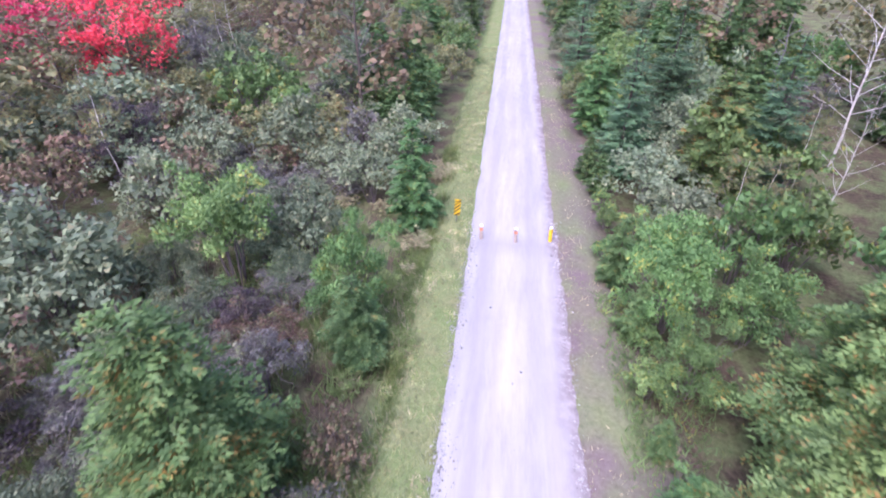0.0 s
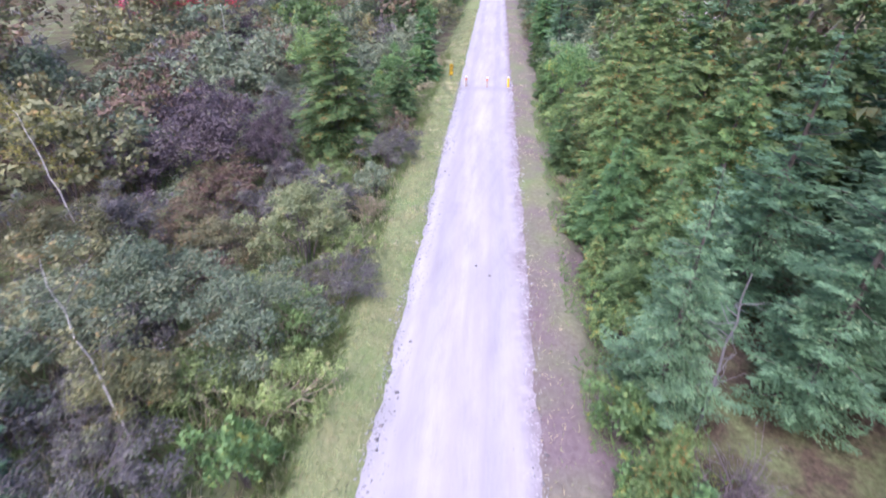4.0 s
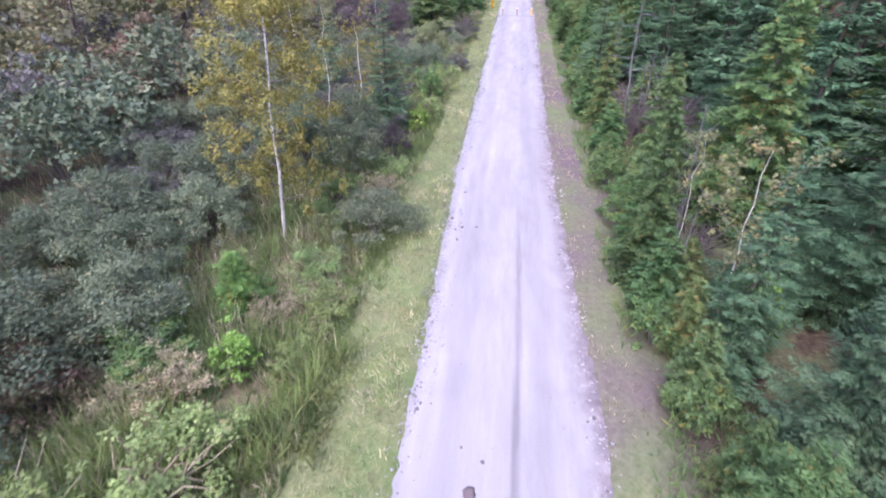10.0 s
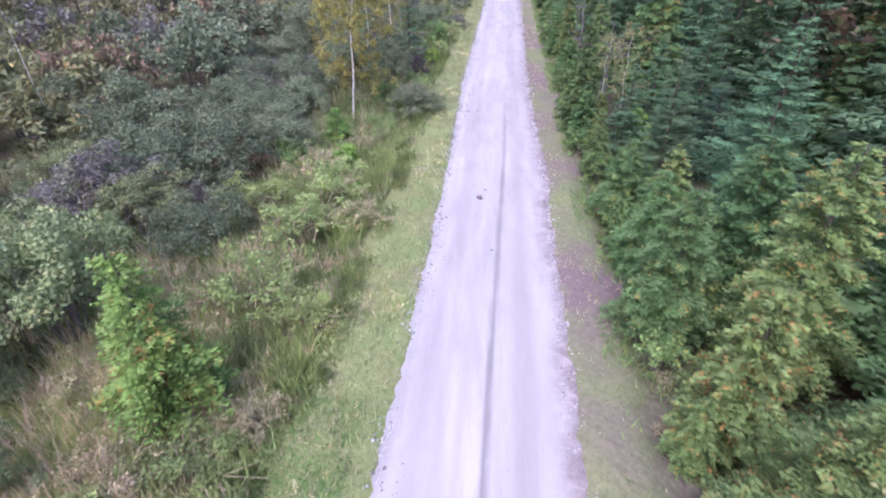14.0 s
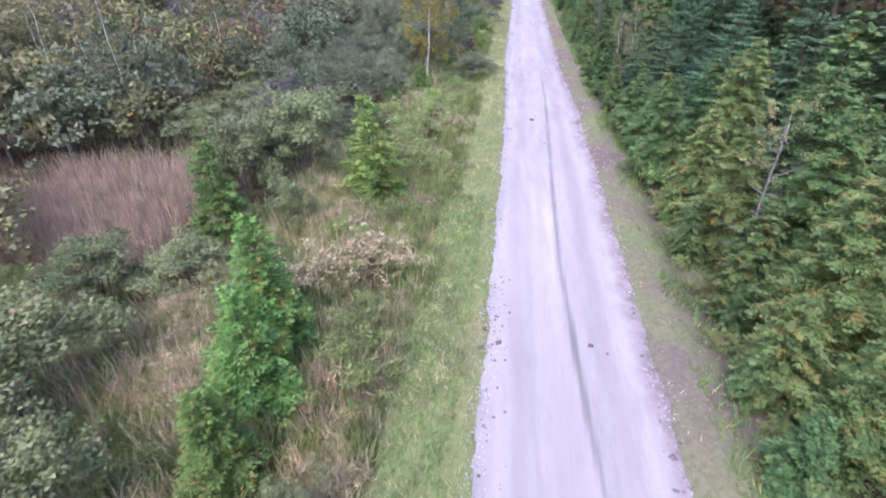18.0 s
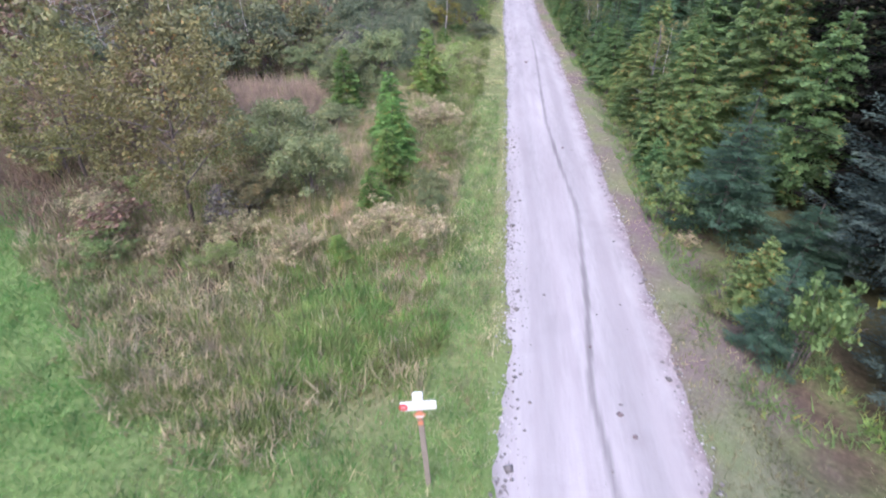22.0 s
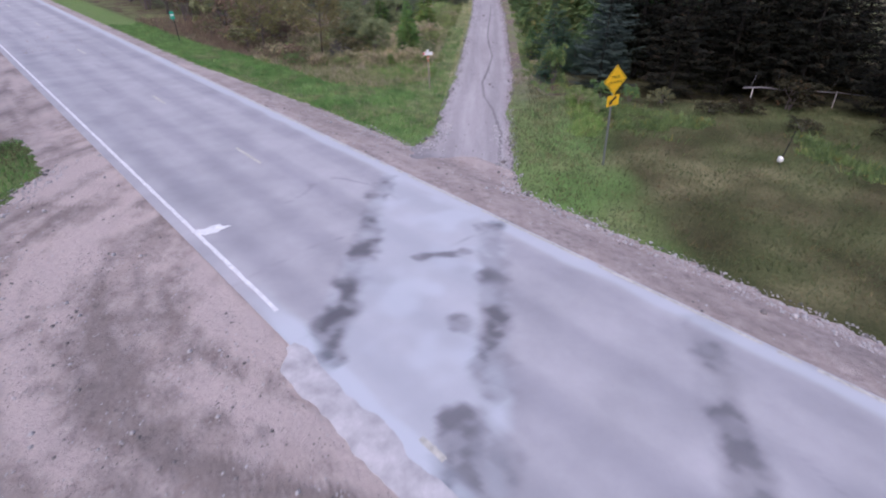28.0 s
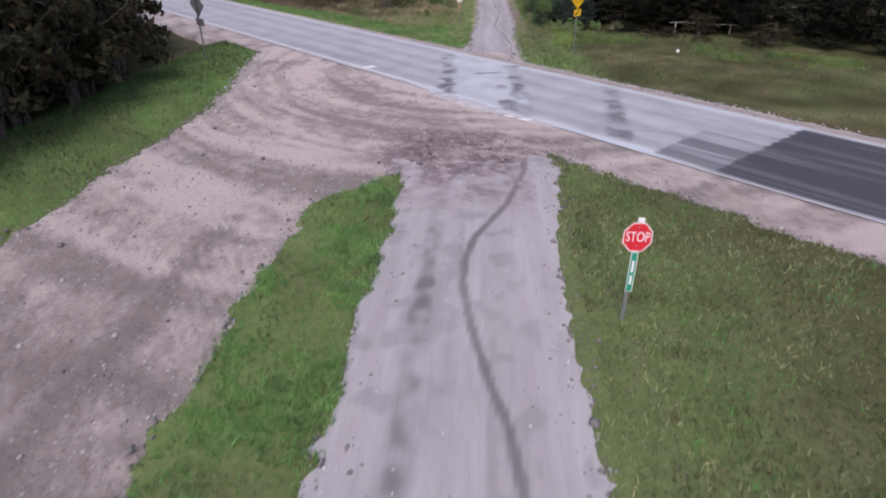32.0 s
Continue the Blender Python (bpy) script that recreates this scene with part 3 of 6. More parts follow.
def grass_depth(x, y):
    """Metres inside the grass from the nearest gravel; below zero on gravel or road."""
    n = NX * x + NY * y
    road = max(n + 45.75 + 1.4 * smooth(-4, -18, x), -55.6 - 0.45 * smooth(0, 1.5, x) - n)
    if y > -63:
        flare = max(0.0, -58.2 - y)
        c = trail_shift(y) if abs(x) < 4 else 0.0
        trail = max(x - c - 1.46 + 0.2 * smooth(-50, -56, y) - flare * 0.05, c - 1.40 - flare * 0.35 - x)
    else:
        trail = 9.0
    near = 9.0
    if n < -50:
        trail2 = max(x - 0.66 - 0.5 * smooth(-83.5, -77.5, y), -2.6 - x)
        side = abs(x + 7.42) - 2.7
        left = -10.12 - max(0.0, y + 73.0) * 0.2
        apron = max(left - x, x - 1.25, -78.2 - 1.05 * max(0.0, -2.6 - x) - y)
        near = min(trail2, side, apron)
    base = min(road, trail, near)
    if base > 1.3 or base < -1.6:
        return base
    ragged = (0.13 * hill(x, y, 1.1, 31) + 0.16 * hill(x, y, 2.6, 12)) * smooth(-55.0, -56.0, n) + 0.35 * hill(x, y, 1.5, 23) * smooth(0.8, 1.6, x) * smooth(-58.2, -56.8, n) * smooth(-55.0, -55.6, n) + 0.16 * hill(x, y, 1.6, 17) * smooth(-48.5, -47, n) * smooth(-40, -50, y)
    return base + ragged + 0.07 * hill(x, y, 0.9) + 0.07 * hill(x, y, 3.1, 9) + 0.05 * hill(x, y, 6.3, 2)


def wooded(x, y):
    """1 in the wild ground off the trail, 0 on mown grass by the road."""
    n = NX * x + NY * y
    if n < -50:
        return smooth(-14.2, -16.0, x) if x < 0 else smooth(30, 40, x)
    left = smooth(-43.6, -42.2, n + 1.2 * smooth(-10, -20, x)) * smooth(-53.0, -49.5, y) if x < 0 else smooth(-53.5, -51.0, y)
    return left * smooth(2.3, 3.4, abs(x))


def drop(x, y):
    """The road stands on a low bank: all north of its shoulder lies 45 cm lower."""
    return -0.45 * smooth(-48.0, -45.2, NX * x + NY * y)


def ground_z(x, y):
    g = grass_depth(x, y)
    z = drop(x, y) - 0.06 + 0.125 * smooth(-0.12, 0.16, g)
    w = wooded(x, y)
    return z + w * (-0.30 + 0.16 * hill(x, y, 0.35) + 0.06 * hill(x, y, 1.4, 5))


def build_ground():
    xs = np.concatenate([[-900, -400, -200, -110, -75, -56, -46], np.arange(-40, -14, 0.8), np.arange(-14, -11, 0.4), np.arange(-11, -3.2, 0.26), np.arange(-3.2, 3.2, 0.13), np.arange(3.2, 10, 0.3), np.arange(10, 30, 0.9), [34, 42, 55, 80, 130, 220, 420, 900]])
    ys = np.concatenate([[-900, -400, -220, -150, -122, -112], np.arange(-106, -95, 0.8), np.arange(-95, -43, 0.2), np.arange(-43, 16, 0.2), np.arange(16, 90, 0.8), [95, 105, 125, 170, 260, 450, 900]])
    X, Y = np.meshgrid(xs, ys)
    co, turf, dry, soil, dull = [], [], [], [], []
    for x, y in zip(X.ravel(), Y.ravel()):
        far = max(abs(x) > 41, y > 91, y < -107)
        co.append((x, y, drop(x, y) - 0.2 if far else ground_z(x, y)))
        w = 1.0 if far else wooded(x, y)
        n = NX * x + NY * y
        turf.append(1 - w)
        on_right = n > -50 and x > 0
        # dull: olive-brown lawns; on the dark wood's floor it paints in the shade.
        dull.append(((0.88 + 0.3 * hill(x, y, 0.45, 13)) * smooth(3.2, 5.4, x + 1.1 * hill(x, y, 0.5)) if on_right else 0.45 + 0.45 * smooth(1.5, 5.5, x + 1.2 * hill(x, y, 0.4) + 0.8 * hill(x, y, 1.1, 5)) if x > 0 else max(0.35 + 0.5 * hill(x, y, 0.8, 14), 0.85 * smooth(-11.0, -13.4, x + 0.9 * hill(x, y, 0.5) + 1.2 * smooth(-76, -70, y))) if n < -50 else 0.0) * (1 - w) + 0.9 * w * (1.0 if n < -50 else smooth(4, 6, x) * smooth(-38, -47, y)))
        dry.append(max((0.75 if x < 0 else 0.6) * smooth(3.2, 2.4, abs(x)) * smooth(-54, -48, y), 0.16 + 0.5 * hill(x, y, 0.7, 15) + 0.4 * smooth(2.4, 0.3, math.hypot((x - 7.6) * 0.6, y + 60.6) + 1.2 * hill(x, y, 1.1, 16)) if on_right and y < -50 and x > 2.2 else 0.22 if n < -50 and x > 1 else 0.25) * (1 - w) + w * (0.9 if -6.5 < x < -2.2 and y < -20 else 0.15))
        soil.append(((0.66 + 0.6 * hill(x, y, 0.45, 6) + 0.4 * hill(x, y, 1.7, 3)) * smooth(3.9, 3.0, x + 0.3 * hill(x, y, 0.7)) * smooth(-56, -50, y) if x > 0 and n > -50 else 0.0))
    nx, ny = len(xs), len(ys)
    i = np.arange(nx * ny).reshape(ny, nx)
    f = np.stack([i[:-1, :-1], i[:-1, 1:], i[1:, 1:], i[1:, :-1]], -1).reshape(-1, 4)
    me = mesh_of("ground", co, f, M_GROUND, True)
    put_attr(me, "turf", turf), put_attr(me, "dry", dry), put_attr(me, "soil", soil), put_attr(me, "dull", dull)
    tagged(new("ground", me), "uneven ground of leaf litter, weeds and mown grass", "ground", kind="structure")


build_ground()


def sheet(name, us, vs, place, z, mat, marks, label, category):
    """A strip laid out in its own u and v; place(u, v) gives x, y; marks(x, y, u, v) gives its stains by name."""
    U, V = np.meshgrid(us, vs)
    co, store = [], {}
    for u, v in zip(U.ravel(), V.ravel()):
        x, y = place(u, v)
        co.append((x, y, z(x, y)))
        for k, q in marks(x, y, u, v).items():
            store.setdefault(k, []).append(q)
    nx, ny = len(us), len(vs)
    i = np.arange(nx * ny).reshape(ny, nx)
    f = np.stack([i[:-1, :-1], i[:-1, 1:], i[1:, 1:], i[1:, :-1]], -1).reshape(-1, 4)
    me = mesh_of(name, co, f, mat, True)
    for k, q in store.items():
        put_attr(me, k, q)
    return tagged(new(name, me), label, category, kind="structure")


def rut_x(y):
    """The dark single-wheel line that wanders down the trail."""
    return np.interp(y, [-61, -58, -55, -53, -50.4, -48, -44, -41, -37, -33, -30, -24, -15, 0], [0.9, 1.0, 0.7, 0.3, 0.18, 0.42, 0.68, 0.48, 0.32, 0.36, 0.42, 0.5, 0.45, 0.4])


def trail_marks(x, y, u, v):
    d = abs(x - rut_x(y)) + 0.02 * hill(x, y, 3.0)
    rut = smooth(0.085, 0.02, d) * (0.75 + 0.35 * hill(0, y, 0.35)) * smooth(-12, -30, y)
    lane = 0.22 * smooth(0.3, 0.1, abs(abs(u + 0.05) - 0.72) + 0.12 * hill(x, y, 0.25, 3))
    stain = 0.3 * smooth(0.35, 0.62, hill(x, y, 0.9, 4) + 0.4 * hill(x, y, 2.8))
    edge = 0.9 * smooth(1.2, 1.65, abs(u) + 0.22 * hill(x, y, 1.9, 2) + 0.1 * hill(x, y, 5.0))
    seam = 0.3 * smooth(0.35, 0.1, abs(y - 14.4 + 0.1 * x)) 
    brown = 0.85 * smooth(0.95, 1.62, u + 0.20 * hill(x, y, 0.8, 5) + 0.12 * hill(x, y, 3.1, 9))
    return {"churn": brown, "dark": min(1, max(rut, 0.8 * lane + 0.35 * stain, edge * 0.5, seam)), "pale": max(0.0, 0.3 * hill(x * 0.9, y * 0.12, 1.0, 7))}


sheet("trail", np.arange(-2.1, 2.11, 0.06), np.concatenate([np.arange(-62.4, -44, 0.1), np.arange(-44, 12, 0.2), np.arange(12, 140, 0.8)]), lambda u, v: (u + trail_shift(v), v),
      lambda x, y: drop(x, y) + 0.012 - 0.01 * (x - trail_shift(y)) ** 2 / 3 - 0.05 * smooth(-60.2 + 0.5 * x + 0.8 * hill(x, y, 0.9), -61.6 + 0.5 * x, y), M_TRAIL, trail_marks, "pale crushed limestone rail trail with wheel lines", "trail")


def apron_marks(x, y, u, v):
    bend = math.atan2(y + 66.0, x + 1.0)
    far = math.hypot(x + 1.0, y + 66.0)
    # Streaks mix tyre-track colour with painted shading of ruts and lumps.
    along = hill(far * 0.9, bend * 1.2, 1.0, 4) + 0.5 * hill(far * 2.6, bend * 2.0, 1.0, 8) + 0.35 * hill(x, y, 2.2, 3)
    side = smooth(-76, -82, y) * smooth(-3.5, -5.0, x)
    lanes = max(smooth(0.55, 0.15, abs(x + 6.1 + 0.3 * hill(0, y, 0.3))), 0.7 * smooth(0.45, 0.15, abs(x + 8.6 + 0.3 * hill(3, y, 0.3))))
    bits = hill(far * 3.2, bend * 7.0, 1.0, 12) + 0.6 * hill(x, y, 3.6, 15)
    along = along + 0.45 * bits
    scuff = 0.7 * smooth(0.26, 0.5, hill(x * 1.0, y * 3.0, 1.0, 19) + 0.5 * hill(x, y * 1.6, 3.4, 6)) * smooth(-8.5, -4.0, x) * smooth(-64.5, -68.5, y)
    churn = smooth(4.6, 1.6, math.hypot(x + 1.3, (y + 76.6) * 1.5)) * smooth(-0.55, 0.25, hill(x * 0.7, y * 2.0, 1.1, 8) + 0.4 * hill(x, y, 3.0))
    return {"dark": min(1, max(0.62 * smooth(0.1, 0.7, along), 0.7 * lanes * side, scuff)), "pale": max(0, min(0.9, smooth(0.15, -0.45, along))), "churn": 0.95 * churn}


def apron_z(x, y):
    bend, far = math.atan2(y + 66.0, x + 1.0), math.hypot(x + 1.0, y + 66.0)
    rough = 0.022 * hill(far * 2.2, bend * 4.0, 1.0, 12) + 0.014 * hill(x, y, 3.0, 15)
    return 0.010 * hill(x, y, 0.9) + rough * smooth(-54.6, -56.5, NX * x + NY * y) - 0.9 * smooth(0.4, 1.1, grass_depth(x, y))


def shoulder_marks(x, y, u, v):
    wash = hill(u * 0.25, v * 2.0, 1.0, 6) + 0.5 * hill(x, y, 1.6, 2)
    return {"dark": 0.3 * smooth(0.1, 0.7, wash), "pale": 0.5 * smooth(-0.1, -0.6, wash)}


def near_place(u, v):
    """u across x; v from the asphalt edge backwards."""
    top = (NEAR - 0.0 + 0.25 - NX * u) / NY
    return u, top - v


sheet("gravel_apron", np.concatenate([np.arange(-46, -14, 0.8), np.arange(-14, 8, 0.11), np.arange(8, 24.1, 0.5)]), np.concatenate([np.arange(0, 14, 0.11), np.arange(14, 24, 0.2), np.arange(24, 80, 1.5)]), near_place,
      lambda x, y: apron_z(x, y), M_APRON, apron_marks, "pinkish gravel apron and side road with tyre tracks", "gravel road")
sheet("far_shoulder", np.arange(-80, 110, 0.4), np.arange(FAR - 0.3, -44.6, 0.2), lambda u, v: (u * DX + v * NX, u * DY + v * NY),
      lambda x, y: drop(x, y) + 0.01 * hill(x, y, 0.9) - 0.9 * smooth(0.4, 1.1, grass_depth(x, y)), M_APRON, shoulder_marks, "pinkish gravel road shoulder", "road shoulder")


def rut2_x(y):
    return np.interp(y, [-95, -90, -87.2, -86.3, -85.4, -84.2, -83.2, -82.4, -81.6, -80.1, -79, -78, -77], [-0.2, -0.2, -0.24, -0.36, -0.64, -0.91, -1.05, -1.03, -0.86, -0.18, 0.14, 0.38, 0.45])


def trail2_marks(x, y, u, v):
    rut = smooth(0.125, 0.03, abs(x - rut2_x(y)) + 0.03 * hill(x, y, 4.0)) * smooth(-76.0, -77.5, y)
    wide = 1.0 * smooth(0.26, 0.08, abs(x + 1.70) + 0.1 * hill(x, y, 0.7)) * smooth(-79, -82, y)
    thin = 0.35 * smooth(0.07, 0.02, abs(x + 0.55 + 0.1 * hill(0, y, 0.5))) * smooth(-84, -85, y)
    churn = 0.9 * smooth(-81.2, -78.2, y + 0.8 * hill(x, y, 0.9)) * smooth(-0.6, 0.15, hill(x * 1.2, y, 1.0, 8) + 0.4 * hill(x, y, 2.9)) * smooth(0.75, 0.3, x)
    grit = 0.35 * smooth(0.15, 0.5, hill(x, y, 1.5, 21) + 0.5 * hill(x, y, 4.0, 2))
    return {"dark": min(1, max(rut, wide * (0.45 + 0.7 * hill(x, y, 1.2, 3) + 0.8 * hill(x, y, 3.4, 11)), thin, grit)), "churn": churn, "pale": max(0.0, 0.3 * hill(x, y * 0.3, 1.2, 7))}


sheet("trail_south", np.arange(-3.2, 1.85, 0.06), np.concatenate([np.arange(-125, -92, 0.8), np.arange(-92, -76.4, 0.07)]), lambda u, v: (u, v),
      lambda x, y: 0.030 + 0.010 * hill(x, y, 0.8) + 0.012 * hill(x, y, 3.2, 4) * smooth(-83, -78, y) - 0.06 * smooth(-78.2, -77.0, y + 0.9 * hill(x, y, 0.8) + 0.4 * hill(x, y, 2.4) - 0.9 * smooth(0.1, 0.7, x)), M_TRAIL, trail2_marks, "pale gravel trail with one curving dark tyre mark", "trail")


def seg(x, y, ax, ay, bx, by):
    t = ((x - ax) * (bx - ax) + (y - ay) * (by - ay)) / ((bx - ax) ** 2 + (by - ay) ** 2)
    t = min(1, max(0, t))
    return math.hypot(x - ax - t * (bx - ax), y - ay - t * (by - ay))


def road_marks(x, y, u, v):
    j = 0.22 * hill(x, y, 1.6) + 0.12 * hill(x, y, 5.0, 3)
    blot = smooth(-0.25, 0.3, hill(x, y, 1.1, 6))
    patch = smooth(-0.1, 0.25, min(x + 2.5, 0.95 - x) + 0.6 * j) * 0.85
    tar = smooth(0.42, 0.12, seg(x, y, 0.6, -66.0, 0.75, -71.2) + j) * (0.35 + 0.65 * blot)
    tar = max(tar, 0.85 * smooth(0.6, 0.35, seg(x, y, 0.35, -71.9, 0.5, -73.0) + j) * (0.55 + 0.45 * smooth(-0.3, 0.3, hill(x * 3.0, y * 0.4, 1.0, 6))))
    tar = max(tar, smooth(0.38, 0.1, seg(x, y, -2.35, -64.0, -2.05, -70.6) + j) * (0.3 + 0.7 * blot))
    tar = max(tar, 0.85 * smooth(0.5, 0.15, seg(x, y, 4.5, -69.3, 3.5, -75.0) + j) * (0.2 + 0.8 * smooth(-0.15, 0.2, hill(x, y, 1.0, 16))))
    tar = max(tar, 0.75 * smooth(0.22, 0.05, seg(x, y, -0.9, -67.5, 0.0, -67.2) + j), 0.7 * smooth(0.35, 0.1, math.hypot(x - 0.1, y + 69.6) + j))
    tar = max(tar, 0.8 * smooth(0.45, 0.15, math.hypot(x + 2.2, y + 70.1) + j), 0.55 * smooth(0.3, 0.1, math.hypot(x + 2.2, y + 63.4) + j))
    tar *= 0.55 + 0.45 * smooth(-0.35, 0.25, hill(x, y, 2.6, 18) + 0.5 * hill(x, y, 6.0, 7))
    rag = 0.10 * hill(u * 0.5, v * 4.0, 1.0, 2) + 0.05 * hill(u, v * 9.0, 1.0, 4)
    comb = smooth(0.0, 0.4, hill(u * 0.10, v * 2.6, 1.0, 2) + 0.4 * hill(u * 0.25, v * 6.0, 1.0, 9))
    fresh = (0.66 - 0.42 * comb) * smooth(0.0, 0.08, u - 54.35 - 0.06 * (v + 53.5) + rag) * smooth(-50.7, -51.0, v + 1.6 * rag) * smooth(NEAR + 0.1, NEAR + 0.35, v + rag)
    fresh = max(fresh, (0.97 - 0.18 * comb) * smooth(0.0, 0.08, u - 56.1 - 0.1 * (v + 53.5) + rag) * smooth(-48.1, -48.4, v + rag) * smooth(NEAR + 0.1, NEAR + 0.35, v + rag))
    fresh = max(fresh, 0.35 * comb * smooth(52.6, 54.2, u) * smooth(-50.9, -50.3, v) * smooth(-48.6, -49.4, v))
    c = 0.5 * (NEAR + FAR)
    wheel = max(smooth(0.5, 0.1, abs(abs(v - c) - 0.75)), smooth(0.5, 0.1, abs(abs(v - c) - 2.15)))
    crack = 0.8 * smooth(0.035, 0.0, abs(hill(x, y, 0.28, 11)) * 2.2) * smooth(0.0, 0.3, hill(x, y, 0.3, 21))
    rim = 0.9 * smooth(0.32, 0.08, abs(v - NEAR - 0.22) + 0.15 * hill(u, v, 0.9)) * smooth(43, 45, u) * smooth(56, 54.5, u)
    rim = max(rim, 0.7 * smooth(0.3, 0.1, abs(v - FAR + 0.25) + 0.1 * hill(u, v, 0.9)))
    cloud = 0.45 * smooth(-0.1, 0.5, hill(x, y, 0.7, 13) + 0.5 * hill(x, y, 2.1, 5))
    streak = 0.45 * hill(u * 0.06, v * 1.1, 1.0, 3) + 0.12 * hill(u * 0.12, v * 4.0, 1.0, 5) + 0.3 * hill(x, y, 0.6, 9)
    return {"pale": max(patch * (0.5 + cloud) * (1 - tar), rim), "dark": min(1, max(tar * 0.74, fresh, crack * 0.3)), "wheel": min(1, max(0, 0.5 * wheel + 0.12 + streak))}


sheet("road", np.concatenate([np.arange(-120, 30, 1.0), np.arange(30, 40, 0.2), np.arange(40, 61, 0.08), np.arange(61, 120, 1.0)]), np.arange(NEAR, FAR + 0.01, 0.062), lambda u, v: (u * DX + v * NX, u * DY + v * NY),
      lambda x, y: 0.028 + 0.004 * hill(x, y, 0.6), M_ROAD, road_marks, "worn grey asphalt road with tar-stained patches", "road")

# ---- road paint ----
def ribbon(name, n0, n1, u0, u1, mat, label, worn=0.5, seed=1):
    """A worn painted line along the road, broken where the paint has gone."""
    vs, fs = [], []
    for u in np.arange(u0, u1, 0.12):
        if hill(u, n0, 0.45, seed) + 0.6 * hill(u, n0, 2.1, seed) < -worn:
            continue
        k = len(vs)
        for uu in (u, u + 0.12):
            for nn in (n0 + 0.015 * hill(uu, 0, 3, seed), n1 + 0.015 * hill(uu, 5, 3, seed)):
                vs.append((uu * DX + nn * NX, uu * DY + nn * NY, 0.036))
        fs.append((k, k + 1, k + 3, k + 2))
    tagged(new(name, mesh_of(name, vs, fs, mat)), label, "road marking", kind="structure")


ribbon("edge_line", -53.84, -53.75, -110, 44.3, M_PAINT, "worn white road edge line", 0.75)
ribbon("edge_line", -53.73, -53.64, 46.5, 54.2, M_PAINTY, "half-worn white road edge line", -0.1, 4)
ribbon("edge_line", -48.12, -48.05, -110, 90, M_PAINTY, "faded white road edge line", 0.45, 7)
for u0 in (-20, -8, 4, 16, 28, 36.0):
    ribbon("centre_dash", -50.85, -50.75, u0, u0 + 1.6, M_PAINTY, "faded yellowish centre dash", 0.3, u0)


def splash(name, cx, cy, tail, mat, label, size=0.34):
    """A blot of spilt white road paint with a dragged tail."""
    vs, n = [(cx, cy, 0.04)], 26
    for k in range(n):
        a = 6.283 * k / n
        r = size * (0.75 + 0.5 * hill(math.cos(a), math.sin(a), 1.8, cx))
        px, py = math.cos(a) * r, math.sin(a) * r * 0.7
        pull = max(0.0, math.cos(a - tail[1])) ** 3 * tail[0] * (0.7 + 0.5 * hill(a * 2.0, 3, 1.0, cy))
        vs.append((cx + px + pull * math.cos(tail[1]), cy + py + pull * math.sin(tail[1]), 0.04))
    tagged(new(name, mesh_of(name, vs, [(0, 1 + k, 1 + (k + 1) % n) for k in range(n)], mat)), label, "paint spill", kind="structure")


splash("paint_spill", -5.9, -66.97, (0.5, 0.75), M_PAINT, "spilt white road paint with a dragged tail", 0.33)
splash("paint_spill", 0.67, -73.75, (0.15, 0.3), M_PAINT, "small blot of spilt white paint", 0.25)
splash("paint_spill", 0.22, -73.5, (0.2, 2.6), M_PAINT, "small blot of spilt white paint", 0.16)

def crust(u0, u1):
    vs, fs = [], []
    us = np.arange(u0, u1, 0.07)
    for u in us:
        q = smooth(u0, u0 + 0.5, u) * smooth(u1, u1 - 2.5, u)
        out = NEAR - 0.06 - 0.36 * q + 0.10 * hill(u, 2, 1.4, 5) + 0.06 * hill(u, 4, 5.0, 3)
        inn = NEAR + 0.12 + 0.10 * hill(u, 7, 1.1, 6) + 0.05 * hill(u, 1, 4.0, 8)
        for k, n in enumerate((out, 0.5 * (out + NEAR), NEAR, inn)):
            vs.append((u * DX + n * NX, u * DY + n * NY, (0.006, 0.03, 0.037, 0.037)[k]))
    for i in range(len(us) - 1):
        for k in range(3):
            fs.append((4 * i + k, 4 * i + k + 1, 4 * i + k + 5, 4 * i + k + 4))
    tagged(new("asphalt_lip", mesh_of("asphalt_lip", vs, fs, M_CRUST, True)), "pale crumbled lip of asphalt along the gravel", "road edge", kind="structure")


crust(45.3, 51.0)

